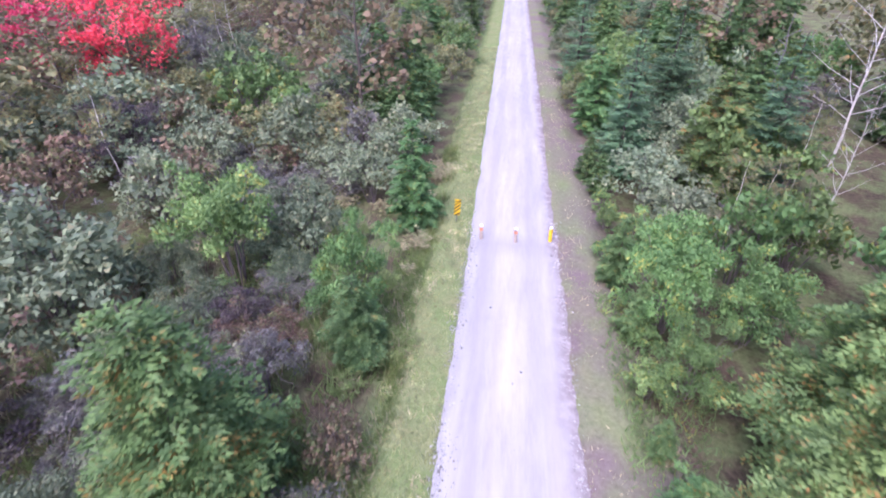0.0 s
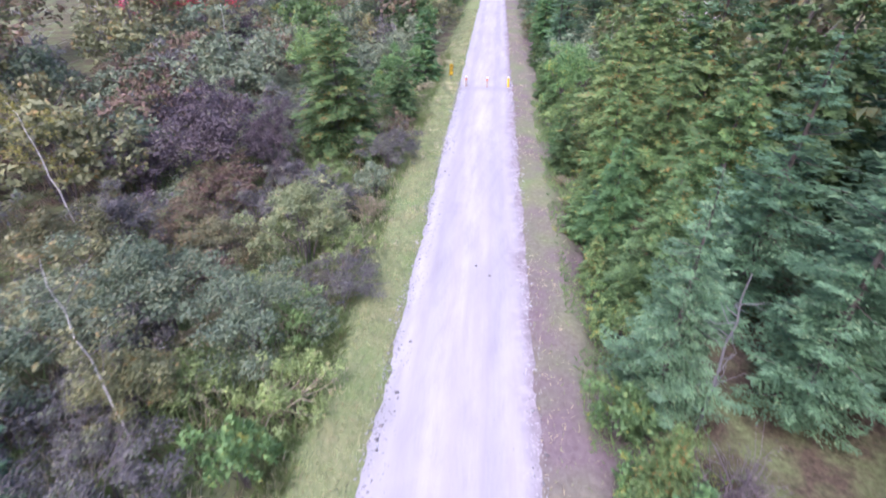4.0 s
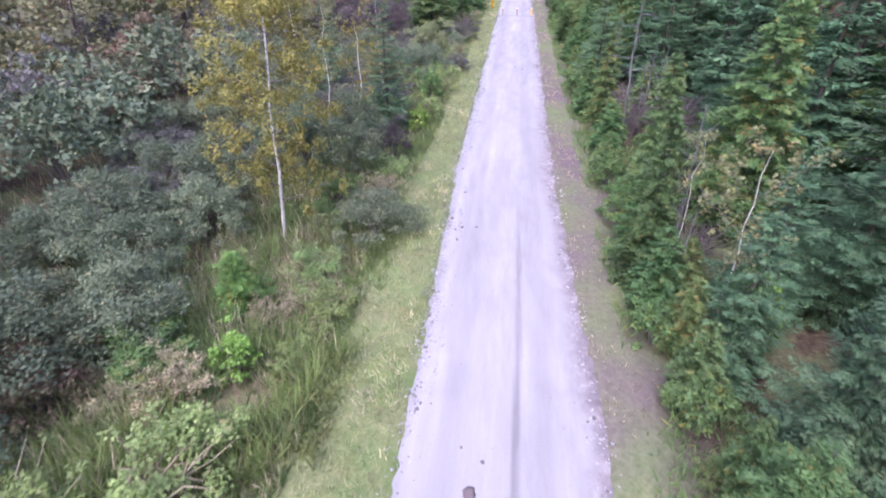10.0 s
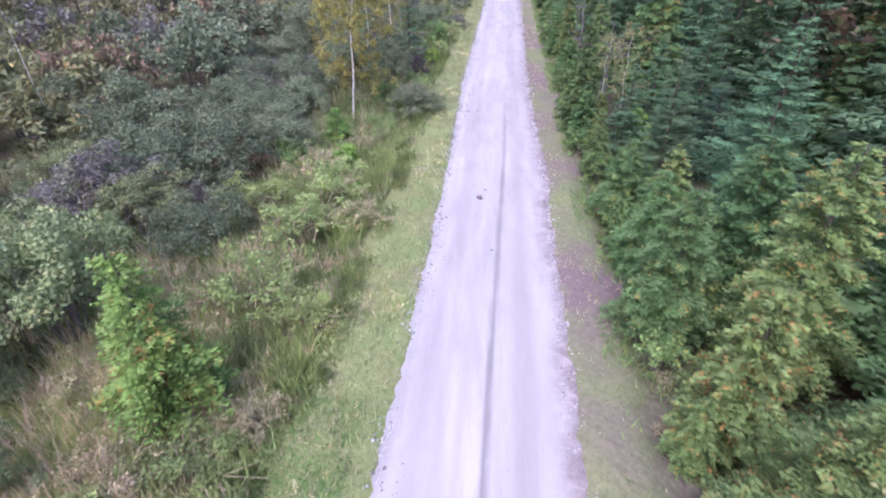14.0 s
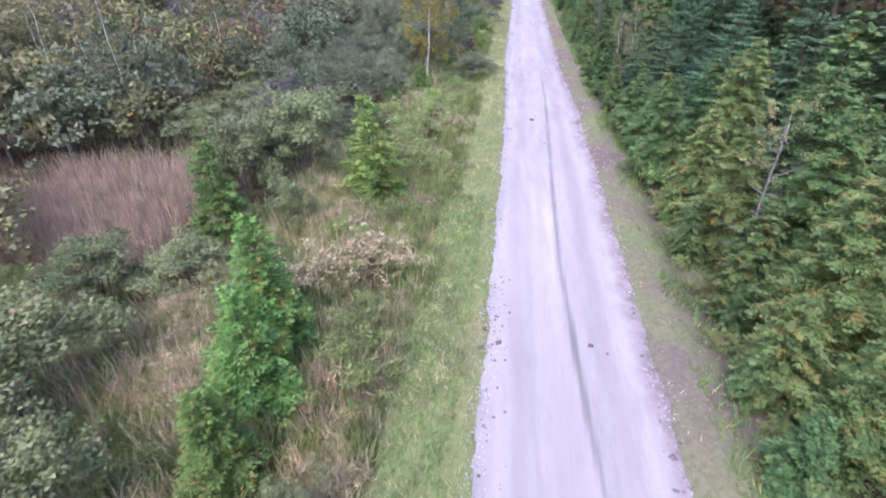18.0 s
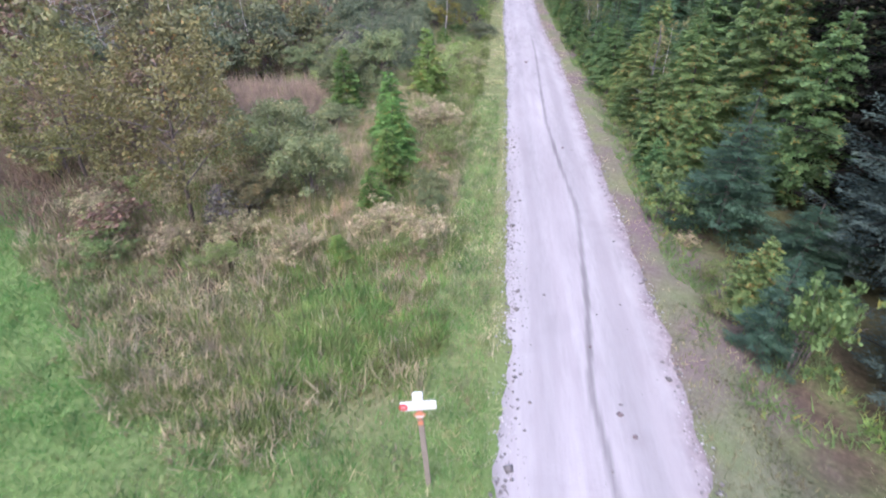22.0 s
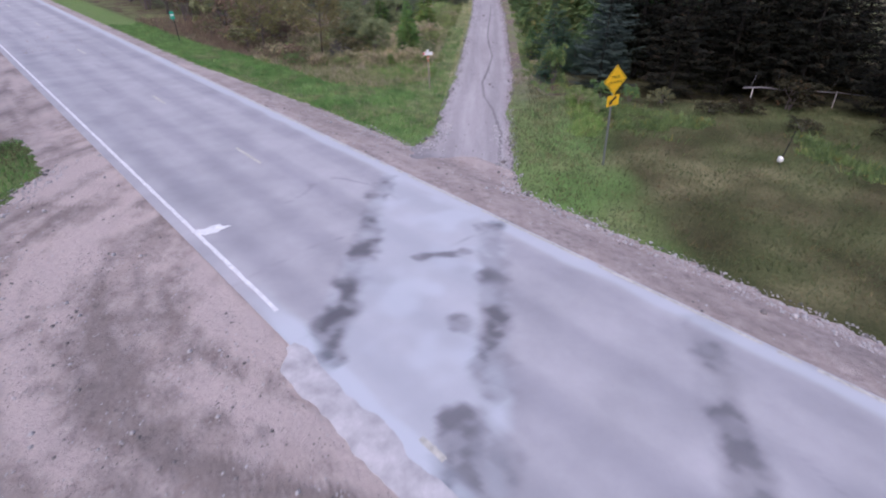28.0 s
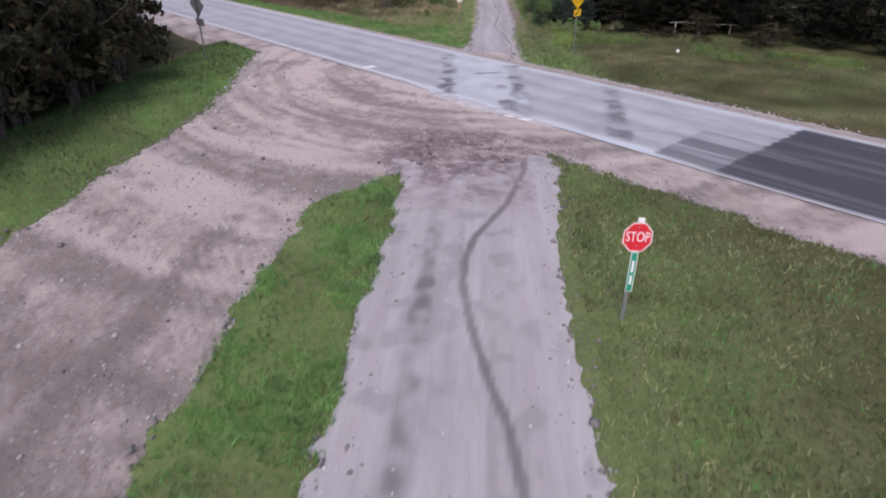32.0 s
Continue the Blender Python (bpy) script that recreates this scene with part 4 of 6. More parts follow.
# ---- plant prototypes: a fine set near the trail, a coarser one for the distance ----
for far in (False, True):
    q, leafy, fat, nk = ("_far", 0.17, 2.15, 2) if far else ("", 1.0, 1.0, 3)
    fine = 0.3 if far else 1.0
    for k in range(nk):
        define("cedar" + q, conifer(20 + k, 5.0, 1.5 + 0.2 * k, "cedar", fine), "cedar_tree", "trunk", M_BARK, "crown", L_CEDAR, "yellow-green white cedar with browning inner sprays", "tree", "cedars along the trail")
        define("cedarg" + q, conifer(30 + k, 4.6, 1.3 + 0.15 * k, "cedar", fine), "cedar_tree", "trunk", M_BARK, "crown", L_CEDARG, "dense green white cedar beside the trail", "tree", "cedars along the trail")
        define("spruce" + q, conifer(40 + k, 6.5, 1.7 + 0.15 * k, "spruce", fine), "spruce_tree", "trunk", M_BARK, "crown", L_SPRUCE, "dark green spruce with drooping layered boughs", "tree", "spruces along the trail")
        define("dark" + q, conifer(45 + k, 6.5, 1.9, "spruce", 0.5), "spruce_tree", "trunk", M_DARKBARK, "crown", L_DARK, "spruce coloured near-black to carry the wood's shade", "tree", "dark wood by the crossing")
        define("darkb" + q, shrub(48 + k, 3.0, 1.7, int(3000 * leafy), 0.12 * fat, 0.2), "dark_shrub", "framework", M_TWIG, "crown", L_DARKB, "olive-brown shrub at the wood's edge, coloured dark as shade", "shrub", "dark wood by the crossing")
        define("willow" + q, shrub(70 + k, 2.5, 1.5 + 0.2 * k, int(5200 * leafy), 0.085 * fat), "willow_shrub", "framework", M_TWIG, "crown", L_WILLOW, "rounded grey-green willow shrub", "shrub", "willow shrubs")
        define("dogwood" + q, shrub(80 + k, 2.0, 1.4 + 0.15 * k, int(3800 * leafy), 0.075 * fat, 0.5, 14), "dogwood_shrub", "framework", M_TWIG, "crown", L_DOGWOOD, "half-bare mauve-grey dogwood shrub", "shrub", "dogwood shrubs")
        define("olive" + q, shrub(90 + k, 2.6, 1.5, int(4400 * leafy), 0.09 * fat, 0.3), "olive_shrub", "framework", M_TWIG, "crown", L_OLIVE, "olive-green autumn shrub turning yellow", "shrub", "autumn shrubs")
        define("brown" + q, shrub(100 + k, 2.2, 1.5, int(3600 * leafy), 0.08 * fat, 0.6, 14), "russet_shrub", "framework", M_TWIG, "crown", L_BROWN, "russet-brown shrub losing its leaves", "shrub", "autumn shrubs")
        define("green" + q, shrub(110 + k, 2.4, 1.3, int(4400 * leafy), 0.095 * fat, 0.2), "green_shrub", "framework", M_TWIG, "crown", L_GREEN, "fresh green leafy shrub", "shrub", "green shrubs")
for k in range(2):
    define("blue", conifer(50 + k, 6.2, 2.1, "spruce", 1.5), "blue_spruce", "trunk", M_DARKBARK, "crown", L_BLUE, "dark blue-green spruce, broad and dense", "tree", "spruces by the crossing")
    define("pale", conifer(54 + k, 3.8, 1.7, "spruce", 1.2), "blue_spruce", "trunk", M_BARK, "crown", L_PALE, "pale silver-blue spruce beside the trail", "tree", "spruces along the trail")
    define("young", conifer(60 + k, 2.8, 0.85, "young", 1.6), "young_cedar", "trunk", M_BARK, "crown", L_PINE, "bright green young cedar among weeds", "tree", "young cedars")
    define("weed", shrub(120 + k, 0.9, 0.8, 1300, 0.055, 0.4, 12), "weed_clump", "framework", M_STRAW, "foliage", L_WEED, "clump of green roadside weeds", "weeds", "weed clumps")
    define("dryweed", shrub(126 + k, 0.85, 0.75, 1200, 0.048, 0.6, 18), "dry_weed_clump", "framework", M_STRAW, "foliage", L_TAN, "clump of bleached withered weeds", "weeds", "weed clumps")
    define("maroon", shrub(106 + k, 2.0, 1.5, 3600, 0.075, 0.5, 14), "maroon_shrub", "framework", M_TWIG, "crown", L_MAROON, "dark maroon half-bare shrub", "shrub", "dogwood shrubs")
    define("willowp", shrub(76 + k, 2.4, 1.5, 5000, 0.085, 0.2), "willow_shrub", "framework", M_TWIG, "crown", L_WILLOWP, "rounded pale grey-green willow shrub", "shrub", "willow shrubs")
    define("lime", shrub(124 + k, 1.2, 0.55, 700, 0.11, 0.3, 7), "lime_bush", "framework", M_TWIG, "foliage", L_LIME, "small lime-green leafy bush", "shrub", "small bushes")
    define("pole", broadleaf(130 + k, 5.5, 0.8, 1300, 0.085, (0.03, 0.02), 0.4, 9, 0.03), "birch_sapling", "trunk", M_BIRCH, "crown", L_OLIVE, "slender white-stemmed sapling with thinning leaves", "tree", "saplings")
    define("snag", snag(140 + k, 4.6, (0.03 * (1 - 2 * k), 0.03), 0.042), "dead_tree", "trunk", M_DEAD, "branch", M_DEAD, "grey dead trunk with bare broken branches", "dead tree", "dead trees")
define("twiggy", shrub(190, 1.9, 1.3, 260, 0.06, 0.5, 26), "bare_shrub", "framework", M_TWIG, "foliage", L_MAROON, "leafless purple-grey shrub of fine tangled twigs", "shrub", "bare shrubs")
define("apple", broadleaf(191, 4.3, 1.7, 9000, 0.075, (0.05, 0.0), 0.25, 20, 0.07), "crab_apple", "trunk", M_BARK, "crown", L_APPLE, "spreading olive-green tree turning orange", "tree", "autumn trees")
define("gold", broadleaf(150, 6.3, 1.05, 17000, 0.058, (0.07, 0.02), 0.17, 24, 0.05, True), "golden_birch", "trunk", M_BIRCH, "crown", L_GOLD, "white-trunked birch with golden autumn leaves", "tree", "birches")
define("gold", broadleaf(151, 4.0, 0.6, 1900, 0.055, (-0.03, 0.08), 0.42, 9, 0.035, True), "golden_birch", "trunk", M_BIRCH, "crown", L_GOLD, "crooked white birch with few golden leaves", "tree", "birches")
define("maple", broadleaf(160, 6.0, 2.6, 4600, 0.16, (0.0, 0.0), 0.3, 16, 0.10), "red_maple", "trunk", M_BARK, "crown", L_RED, "maple in scarlet autumn leaf", "tree", "red maples")
define("bare", broadleaf(170, 7.5, 1.8, 260, 0.09, (0.02, 0.0), 0.25, 22, 0.055, True), "bare_birch", "trunk", M_BIRCH, "crown", L_BROWN, "pale bare birch with upswept branches", "tree", "birches", M_BIRCH)
define("tall", broadleaf(180, 8.5, 2.4, 1500, 0.30, (0.02, 0.01), 0.2, 18, 0.11), "broadleaf_tree", "trunk", M_BARK, "crown", L_OLIVE, "tall olive-green tree at the wood's edge", "tree", "woodland trees")
define("tall", broadleaf(181, 8.0, 2.3, 1300, 0.28, (-0.02, 0.01), 0.25, 18, 0.10), "broadleaf_tree", "trunk", M_BARK, "crown", L_BROWN, "tall rusty-brown tree at the wood's edge", "tree", "woodland trees")

# ---- planting: the trail's left side, north to south ----
for key, x, y, s, t in [
    ("maple", -20.5, 26.0, 1.0, 1.0), ("maple", -25.5, 27.5, 0.95, 0.9), ("maple", -31.0, 13.5, 0.7, 0.6), ("maple", -19.0, 20.5, 0.45, 0.55),
    ("willow", -8.2, 27.4, 1.6, 1.0), ("green", -13.2, 24.5, 1.6, 1.0), ("willow", -18.4, 21.7, 1.9, 0.78), ("dogwood", -6.8, 20.8, 1.09, 1.2),
    ("willow", -9.4, 20.2, 1.2, 1.0), ("maroon", -15.4, 17.9, 1.6, 0.95), ("willow", -19.5, 17.5, 1.6, 0.8), ("cedarg", -3.4, 15.6, 0.80, 1.08), ("willow", -5.4, 17.2, 0.9, 0.95),
    ("dogwood", -12.6, 15.0, 0.99, 1.01), ("willow", -6.3, 13.2, 0.8, 1.25), ("green", -8.2, 11.6, 1.18, 1.36), ("green", -4.2, 10.2, 0.85, 1.5), ("dogwood", -9.6, 14.4, 0.9, 1.0),
    ("cedarg", -3.7, 8.9, 0.72, 0.78), ("willow", -12.3, 9.2, 1.6, 0.84), ("willow", -16.2, 8.5, 1.32, 0.8), ("dogwood", -5.4, 7.2, 0.8, 1.25), ("maroon", -6.9, 9.4, 0.8, 0.9),
    ("brown", -3.3, 5.8, 0.55, 1.3), ("dogwood", -13.8, 4.0, 1.19, 0.84), ("cedar", -5.3, 4.5, 1.28, 0.80), ("maroon", -6.9, 1.9, 0.7, 1.9), ("maroon", -9.1, 2.0, 1.58, 0.97),
    ("dogwood", -8.2, 6.4, 1.0, 1.0), ("maroon", -11.2, 5.2, 1.2, 1.0), ("willow", -3.4, 1.4, 0.48, 0.97), ("maroon", -10.9, 0.4, 1.15, 0.96), ("brown", -7.5, 0.0, 0.9, 0.8), ("olive", -13.3, -0.1, 1.49, 0.85),
    ("dryweed", -3.2, -0.5, 0.81, 1.3), ("dogwood", -6.4, -1.3, 0.68, 0.92), ("dogwood", -4.5, -1.2, 0.66, 0.9), ("brown", -7.9, -2.0, 0.71, 0.96), ("willowp", -4.4, -2.8, 0.86, 1.09),
    ("olive", -6.5, -3.3, 0.80, 0.6), ("dogwood", -9.6, -2.6, 0.9, 0.9), ("olive", -9.8, -4.4, 0.9, 0.9), ("willow", -6.7, -5.8, 1.02, 0.89), ("willow", -8.7, -6.3, 0.8, 0.8), ("willow", -4.2, -6.5, 0.81, 0.96),
    ("olive", -5.7, -8.4, 0.60, 1.2), ("willow", -8.6, -8.5, 0.85, 0.92), ("green", -3.3, -9.3, 0.46, 1.5), ("willow", -11.6, -9.4, 1.31, 0.9), ("dogwood", -5.2, -9.9, 0.80, 0.7), ("dogwood", -6.7, -10.6, 0.61, 0.99),
    ("spruce", -7.2, -10.2, 0.50, 1.15), ("spruce", -4.3, -12.8, 0.62, 1.28), ("lime", -3.15, -13.0, 0.8, 1.0), ("dogwood", -6.6, -12.8, 0.72, 0.7), ("twiggy", -5.4, -14.3, 0.8, 0.75), ("twiggy", -4.6, -15.4, 0.7, 0.7), ("willow", -8.9, -13.3, 1.15, 1.12),
    ("willow", -12.6, -13.4, 1.6, 0.85), ("willow", -7.3, -14.6, 0.7, 1.15), ("maroon", -3.7, -15.0, 0.42, 1.4), ("willow", -12.6, -16.5, 1.29, 0.95), ("willow", -4.5, -16.9, 0.75, 1.3),
    ("willow", -6.2, -17.5, 0.8, 1.25), ("green", -4.4, -18.6, 0.5, 0.78), ("dogwood", -10.4, -17.6, 0.9, 0.8), ("willow", -8.3, -18.9, 0.95, 0.85), ("willow", -7.0, -20.9, 0.72, 0.85), ("willow", -9.1, -21.4, 0.95, 0.80),
    ("weed", -4.1, -20.0, 1.1, 0.8), ("young", -5.05, -23.3, 0.80, 0.62), ("willow", -7.7, -23.2, 0.73, 1.15), ("willow", -6.5, -24.6, 0.72, 0.88), ("green", -5.9, -25.2, 0.6, 0.56), ("lime", -4.3, -25.0, 0.75, 0.85),
    ("weed", -3.9, -22.2, 1.1, 0.8), ("willow", -8.0, -25.6, 0.82, 1.0), ("willow", -8.1, -27.3, 1.05, 0.90), ("willow", -10.4, -25.4, 1.1, 0.95), ("willowp", -11.2, -27.8, 0.85, 0.75), ("dogwood", -9.0, -29.3, 1.10, 0.96),
    ("willowp", -7.9, -29.6, 0.8, 0.85), ("weed", -4.1, -27.4, 1.5, 0.85), ("weed", -4.2, -29.4, 1.51, 0.85), ("weed", -5.6, -28.4, 1.4, 0.9), ("weed", -4.3, -31.8, 1.55, 0.97), ("olive", -13.1, -31.2, 0.90, 0.95), ("willowp", -11.2, -30.6, 0.8, 0.8),
    ("brown", -18.6, -32.6, 1.40, 0.73), ("willowp", -8.3, -32.2, 0.75, 1.05), ("willow", -8.2, -33.8, 0.75, 1.3), ("willowp", -7.0, -33.2, 1.0, 1.15), ("willowp", -8.0, -35.0, 0.85, 1.2), ("young", -4.55, -34.4, 1.12, 1.0),
    ("willowp", -6.0, -36.3, 0.42, 1.5), ("young", -7.35, -37.2, 1.0, 1.0), ("dryweed", -3.9, -38.0, 1.45, 1.0), ("dryweed", -5.2, -38.6, 1.2, 0.9), ("olive", -13.0, -38.7, 1.22, 0.75), ("willowp", -7.4, -38.6, 0.75, 0.65), ("willowp", -9.2, -39.2, 0.71, 0.85),
    ("willowp", -8.2, -42.4, 1.20, 0.82), ("young", -5.1, -40.0, 1.05, 0.95), ("young", -4.75, -41.4, 1.0, 0.86), ("young", -4.6, -42.8, 0.8, 0.9), ("willowp", -3.3, -43.6, 0.41, 1.0), ("willowp", -3.2, -44.5, 0.32, 1.1), ("willowp", -6.4, -44.3, 0.85, 1.1),
    ("olive", -7.6, -45.0, 0.7, 0.7), ("dogwood", -8.3, -45.4, 0.51, 1.1), ("young", -4.7, -44.7, 0.75, 0.72), ("young", -5.0, -46.9, 0.46, 0.62), ("apple", -9.4, -45.4, 1.0, 1.0), ("apple", -13.6, -43.6, 0.95, 0.95),
    ("brown", -10.8, -46.3, 0.70, 0.68), ("brown", -12.4, -44.8, 0.6, 0.6), ("brown", -16.2, -41.6, 0.8, 0.7), ("brown", -18.6, -40.2, 0.8, 0.7), ("olive", -15.2, -42.6, 0.8, 0.7),
    ("brown", -13.0, -41.5, 0.9, 0.8), ("brown", -15.5, -40.0, 1.0, 1.1), ("brown", -17.8, -38.0, 1.1, 1.2), ("olive", -20.0, -36.0, 1.2, 1.3), ("brown", -23.5, -34.0, 1.2, 1.3),
    ("olive", -27.0, -30.5, 1.3, 1.4), ("brown", -31.0, -27.0, 1.3, 1.4), ("olive", -35.0, -23.0, 1.3, 1.5), ("olive", -17.0, -33.0, 1.2, 1.2),
]:
    plant(key, x, y, s, t)
plant("gold", -5.25, -20.6, 1.0, 1.0, 0, 0)
plant("gold", -5.05, -13.5, 1.0, 1.0, 0, 1)
plant("gold", -12.0, -1.5, 1.0, 1.0, 90, 1)
for x, y in ((-5.4, -9.0), (-15.4, -3.2), (-14.2, -5.0), (-14.8, 16.2), (-13.9, -30.5), (-16.5, -29.0), (-12.6, -26.0), (-6.3, -13.5)):
    plant("pole", x, y, rng.uniform(0.7, 1.0))


def reedy(x, y):
    """The open reed bed west of the young cedars."""
    return math.hypot((x + 11.6) / 3.0, (y + 35.6) / 2.8) + 0.3 * hill(x, y, 0.6, 55)


# the deeper scrub and wood behind, left
r2 = np.random.default_rng(11)
for y in np.arange(-36, 62, 2.5):
    for x0, key in ((-12.5, "scrub"), (-15.4, "scrub"), (-18.4, "scrub"), (-21.5, "wood"), (-26.0, "wood"), (-32.0, "far")):
        x, yy = x0 + r2.uniform(-1.6, 1.6), y + r2.uniform(-1.1, 1.1)
        if NX * x + NY * yy < -40.5 or (x0 > -13 and y > 22) or reedy(x, yy) < 1.15:
            continue
        if key == "scrub":
            plant(str(r2.choice(["willow", "dogwood", "brown", "olive", "brown"])), x, yy, r2.uniform(0.9, 1.25), r2.uniform(0.9, 1.15))
        elif key == "wood":
            k = str(r2.choice(["olive", "brown", "tall", "dogwood", "pole", "bare", "tall"]))
            plant(k, x, yy, r2.uniform(0.8, 1.1) if k in ("tall", "pole", "bare") else r2.uniform(1.2, 1.6), 1.0 if k not in ("tall", "bare") else r2.uniform(0.6, 0.8))
        elif key == "far" and r2.random() < 0.6:
            plant("tall", x, yy, r2.uniform(0.9, 1.2), r2.uniform(0.7, 0.95))
for y in np.arange(21, 100, 3.0):
    for x in (-4.6, -7.6, -10.8):
        plant(str(r2.choice(["willow", "green", "dogwood", "olive", "cedarg", "tall" if x < -7 else "green"])), x + r2.uniform(-0.8, 0.6), y + r2.uniform(-1, 1), r2.uniform(0.9, 1.25), r2.uniform(0.8, 1.1))

# ---- planting: the trail's right side ----
for key, x, y, s, t in [
    ("green", 4.9, 28.2, 1.4, 1.2), ("willow", 8.2, 26.8, 1.25, 1.28), ("green", 10.5, 19.9, 1.16, 0.9), ("green", 7.7, 19.4, 0.92, 1.6), ("willow", 4.9, 18.4, 1.1, 0.8), ("willow", 6.6, 20.4, 0.9, 1.0), ("green", 4.2, 14.6, 0.8, 0.8),
    ("willow", 5.4, 15.6, 0.9, 1.0), ("dogwood", 7.8, 15.2, 1.0, 1.0), ("green", 6.6, 13.4, 0.95, 1.4), ("green", 3.9, 10.9, 1.0, 1.35), ("green", 4.0, 8.6, 0.7, 1.2), ("green", 5.9, 10.6, 0.9, 1.1), ("cedar", 6.2, 6.9, 1.25, 0.96), ("cedar", 8.2, 8.0, 1.0, 1.0),
    ("cedar", 7.6, 4.2, 0.95, 1.12), ("cedar", 4.65, 4.4, 1.0, 0.96), ("cedar", 4.2, 1.5, 0.8, 0.95), ("pale", 3.6, 0.0, 0.42, 0.9), ("cedar", 6.4, -1.0, 1.07, 0.9), ("cedarg", 3.7, -1.7, 0.65, 1.15), ("cedar", 5.6, 1.6, 0.9, 1.0), ("cedarg", 7.9, 1.0, 1.1, 1.2),
    ("cedarg", 4.3, -4.0, 0.75, 1.0), ("spruce", 6.3, -3.9, 0.95, 1.0), ("spruce", 3.75, -7.0, 0.63, 1.2), ("spruce", 6.3, -7.0, 0.80, 1.2), ("spruce", 7.7, -5.4, 0.9, 1.15), ("spruce", 7.9, -9.4, 0.85, 1.05),
    ("cedarg", 2.95, -10.5, 0.41, 1.3), ("cedar", 5.0, -10.6, 0.5, 0.9), ("cedar", 3.3, -12.5, 0.38, 1.9), ("cedarg", 3.3, -14.1, 0.55, 0.7), ("cedarg", 4.9, -14.6, 0.58, 0.7), ("spruce", 7.4, -12.6, 0.85, 1.1), ("spruce", 6.4, -15.2, 0.7, 0.9),
    ("twiggy", 4.4, -12.2, 1.0, 0.8), ("twiggy", 5.3, -12.9, 1.1, 0.8), ("twiggy", 4.3, -9.2, 0.8, 0.8), ("twiggy", 6.2, -12.0, 1.0, 0.9), ("maroon", 5.6, -14.0, 0.5, 0.8),
    ("cedarg", 4.0, -17.6, 0.62, 1.38), ("cedar", 5.7, -18.6, 0.94, 1.16), ("cedarg", 3.5, -19.4, 0.46, 1.2), ("spruce", 7.6, -17.0, 0.9, 1.1), ("spruce", 7.8, -20.2, 0.9, 1.1), ("cedarg", 2.95, -21.7, 0.50, 1.6), ("twiggy", 4.3, -20.6, 0.8, 0.8),
    ("spruce", 6.5, -22.2, 0.68, 0.95), ("spruce", 5.1, -22.2, 0.62, 0.90), ("spruce", 8.0, -24.0, 0.8, 0.85), ("spruce", 3.95, -24.0, 0.50, 0.97), ("lime", 4.5, -23.3, 0.9, 1.6), ("pale", 6.3, -24.6, 0.55, 1.6), ("cedarg", 3.2, -24.9, 0.4, 1.0),
    ("spruce", 4.6, -26.0, 0.66, 0.96), ("spruce", 6.4, -27.2, 0.8, 0.95), ("cedarg", 3.5, -27.2, 0.60, 0.83), ("cedar", 4.1, -28.6, 0.50, 1.05), ("cedarg", 3.6, -29.6, 0.6, 0.9), ("cedarg", 5.2, -30.2, 0.9, 0.85), ("spruce", 7.4, -29.6, 0.9, 1.0),
    ("cedarg", 3.5, -31.6, 0.70, 0.96), ("cedarg", 7.1, -32.4, 1.15, 0.9), ("cedar", 4.9, -32.6, 0.70, 1.2), ("cedar", 3.8, -34.0, 0.5, 1.2), ("cedarg", 5.9, -34.6, 0.9, 1.0), ("cedar", 3.9, -35.8, 0.62, 1.0), ("cedar", 5.0, -37.2, 0.8, 1.0), ("cedarg", 6.9, -36.8, 1.0, 1.1),
    ("cedar", 3.7, -38.0, 0.5, 1.0), ("cedar", 4.5, -39.4, 0.78, 0.98), ("cedar", 6.5, -39.8, 1.0, 1.1), ("cedar", 3.5, -40.3, 0.44, 1.0), ("cedar", 4.2, -41.3, 0.6, 0.95), ("pale", 4.9, -42.9, 0.78, 0.80), ("cedarg", 6.6, -42.4, 0.9, 1.2),
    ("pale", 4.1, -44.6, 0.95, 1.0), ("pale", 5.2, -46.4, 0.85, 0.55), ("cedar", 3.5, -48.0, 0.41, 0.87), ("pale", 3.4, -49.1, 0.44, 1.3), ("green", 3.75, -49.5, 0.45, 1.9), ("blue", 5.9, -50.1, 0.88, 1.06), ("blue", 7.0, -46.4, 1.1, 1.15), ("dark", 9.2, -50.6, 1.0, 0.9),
    ("darkb", 11.2, -54.2, 0.5, 0.4), ("darkb", 9.8, -54.4, 0.4, 0.4), ("darkb", 15.4, -57.4, 0.5, 0.4), ("darkb", 12.6, -56.4, 0.4, 0.4),
    ("weed", 4.4, -54.2, 0.92, 0.9), ("weed", 4.9, -55.2, 0.88, 0.9), ("green", 5.6, -52.6, 0.38, 0.9), ("green", 6.8, -53.0, 0.36, 0.8), ("olive", 8.0, -53.4, 0.4, 0.7),
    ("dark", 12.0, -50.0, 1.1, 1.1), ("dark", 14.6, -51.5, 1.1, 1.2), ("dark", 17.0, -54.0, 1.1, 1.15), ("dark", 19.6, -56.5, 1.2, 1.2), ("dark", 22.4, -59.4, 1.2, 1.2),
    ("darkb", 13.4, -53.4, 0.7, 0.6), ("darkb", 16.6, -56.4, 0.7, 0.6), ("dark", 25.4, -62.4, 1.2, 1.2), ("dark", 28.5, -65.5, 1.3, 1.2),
]:
    plant(key, x, y, s, t)
for y in np.arange(-43, 11, 2.1):
    plant(str(r2.choice(["cedarg", "green", "cedar"])), r2.uniform(3.0, 3.5), y + r2.uniform(-0.6, 0.6), r2.uniform(0.22, 0.36), r2.uniform(0.9, 1.3))
for x, y, s in ((4.35, -7.6, 0.75), (3.9, -13.4, 1.0), (4.0, -20.4, 0.8), (3.75, -37.7, 0.85), (5.0, -12.6, 0.7), (4.6, -12.2, 0.6), (11.5, 25.0, 1.3), (3.3, -22.6, 0.5), (4.9, -11.4, 0.7)):
    plant("snag", x, y, s)
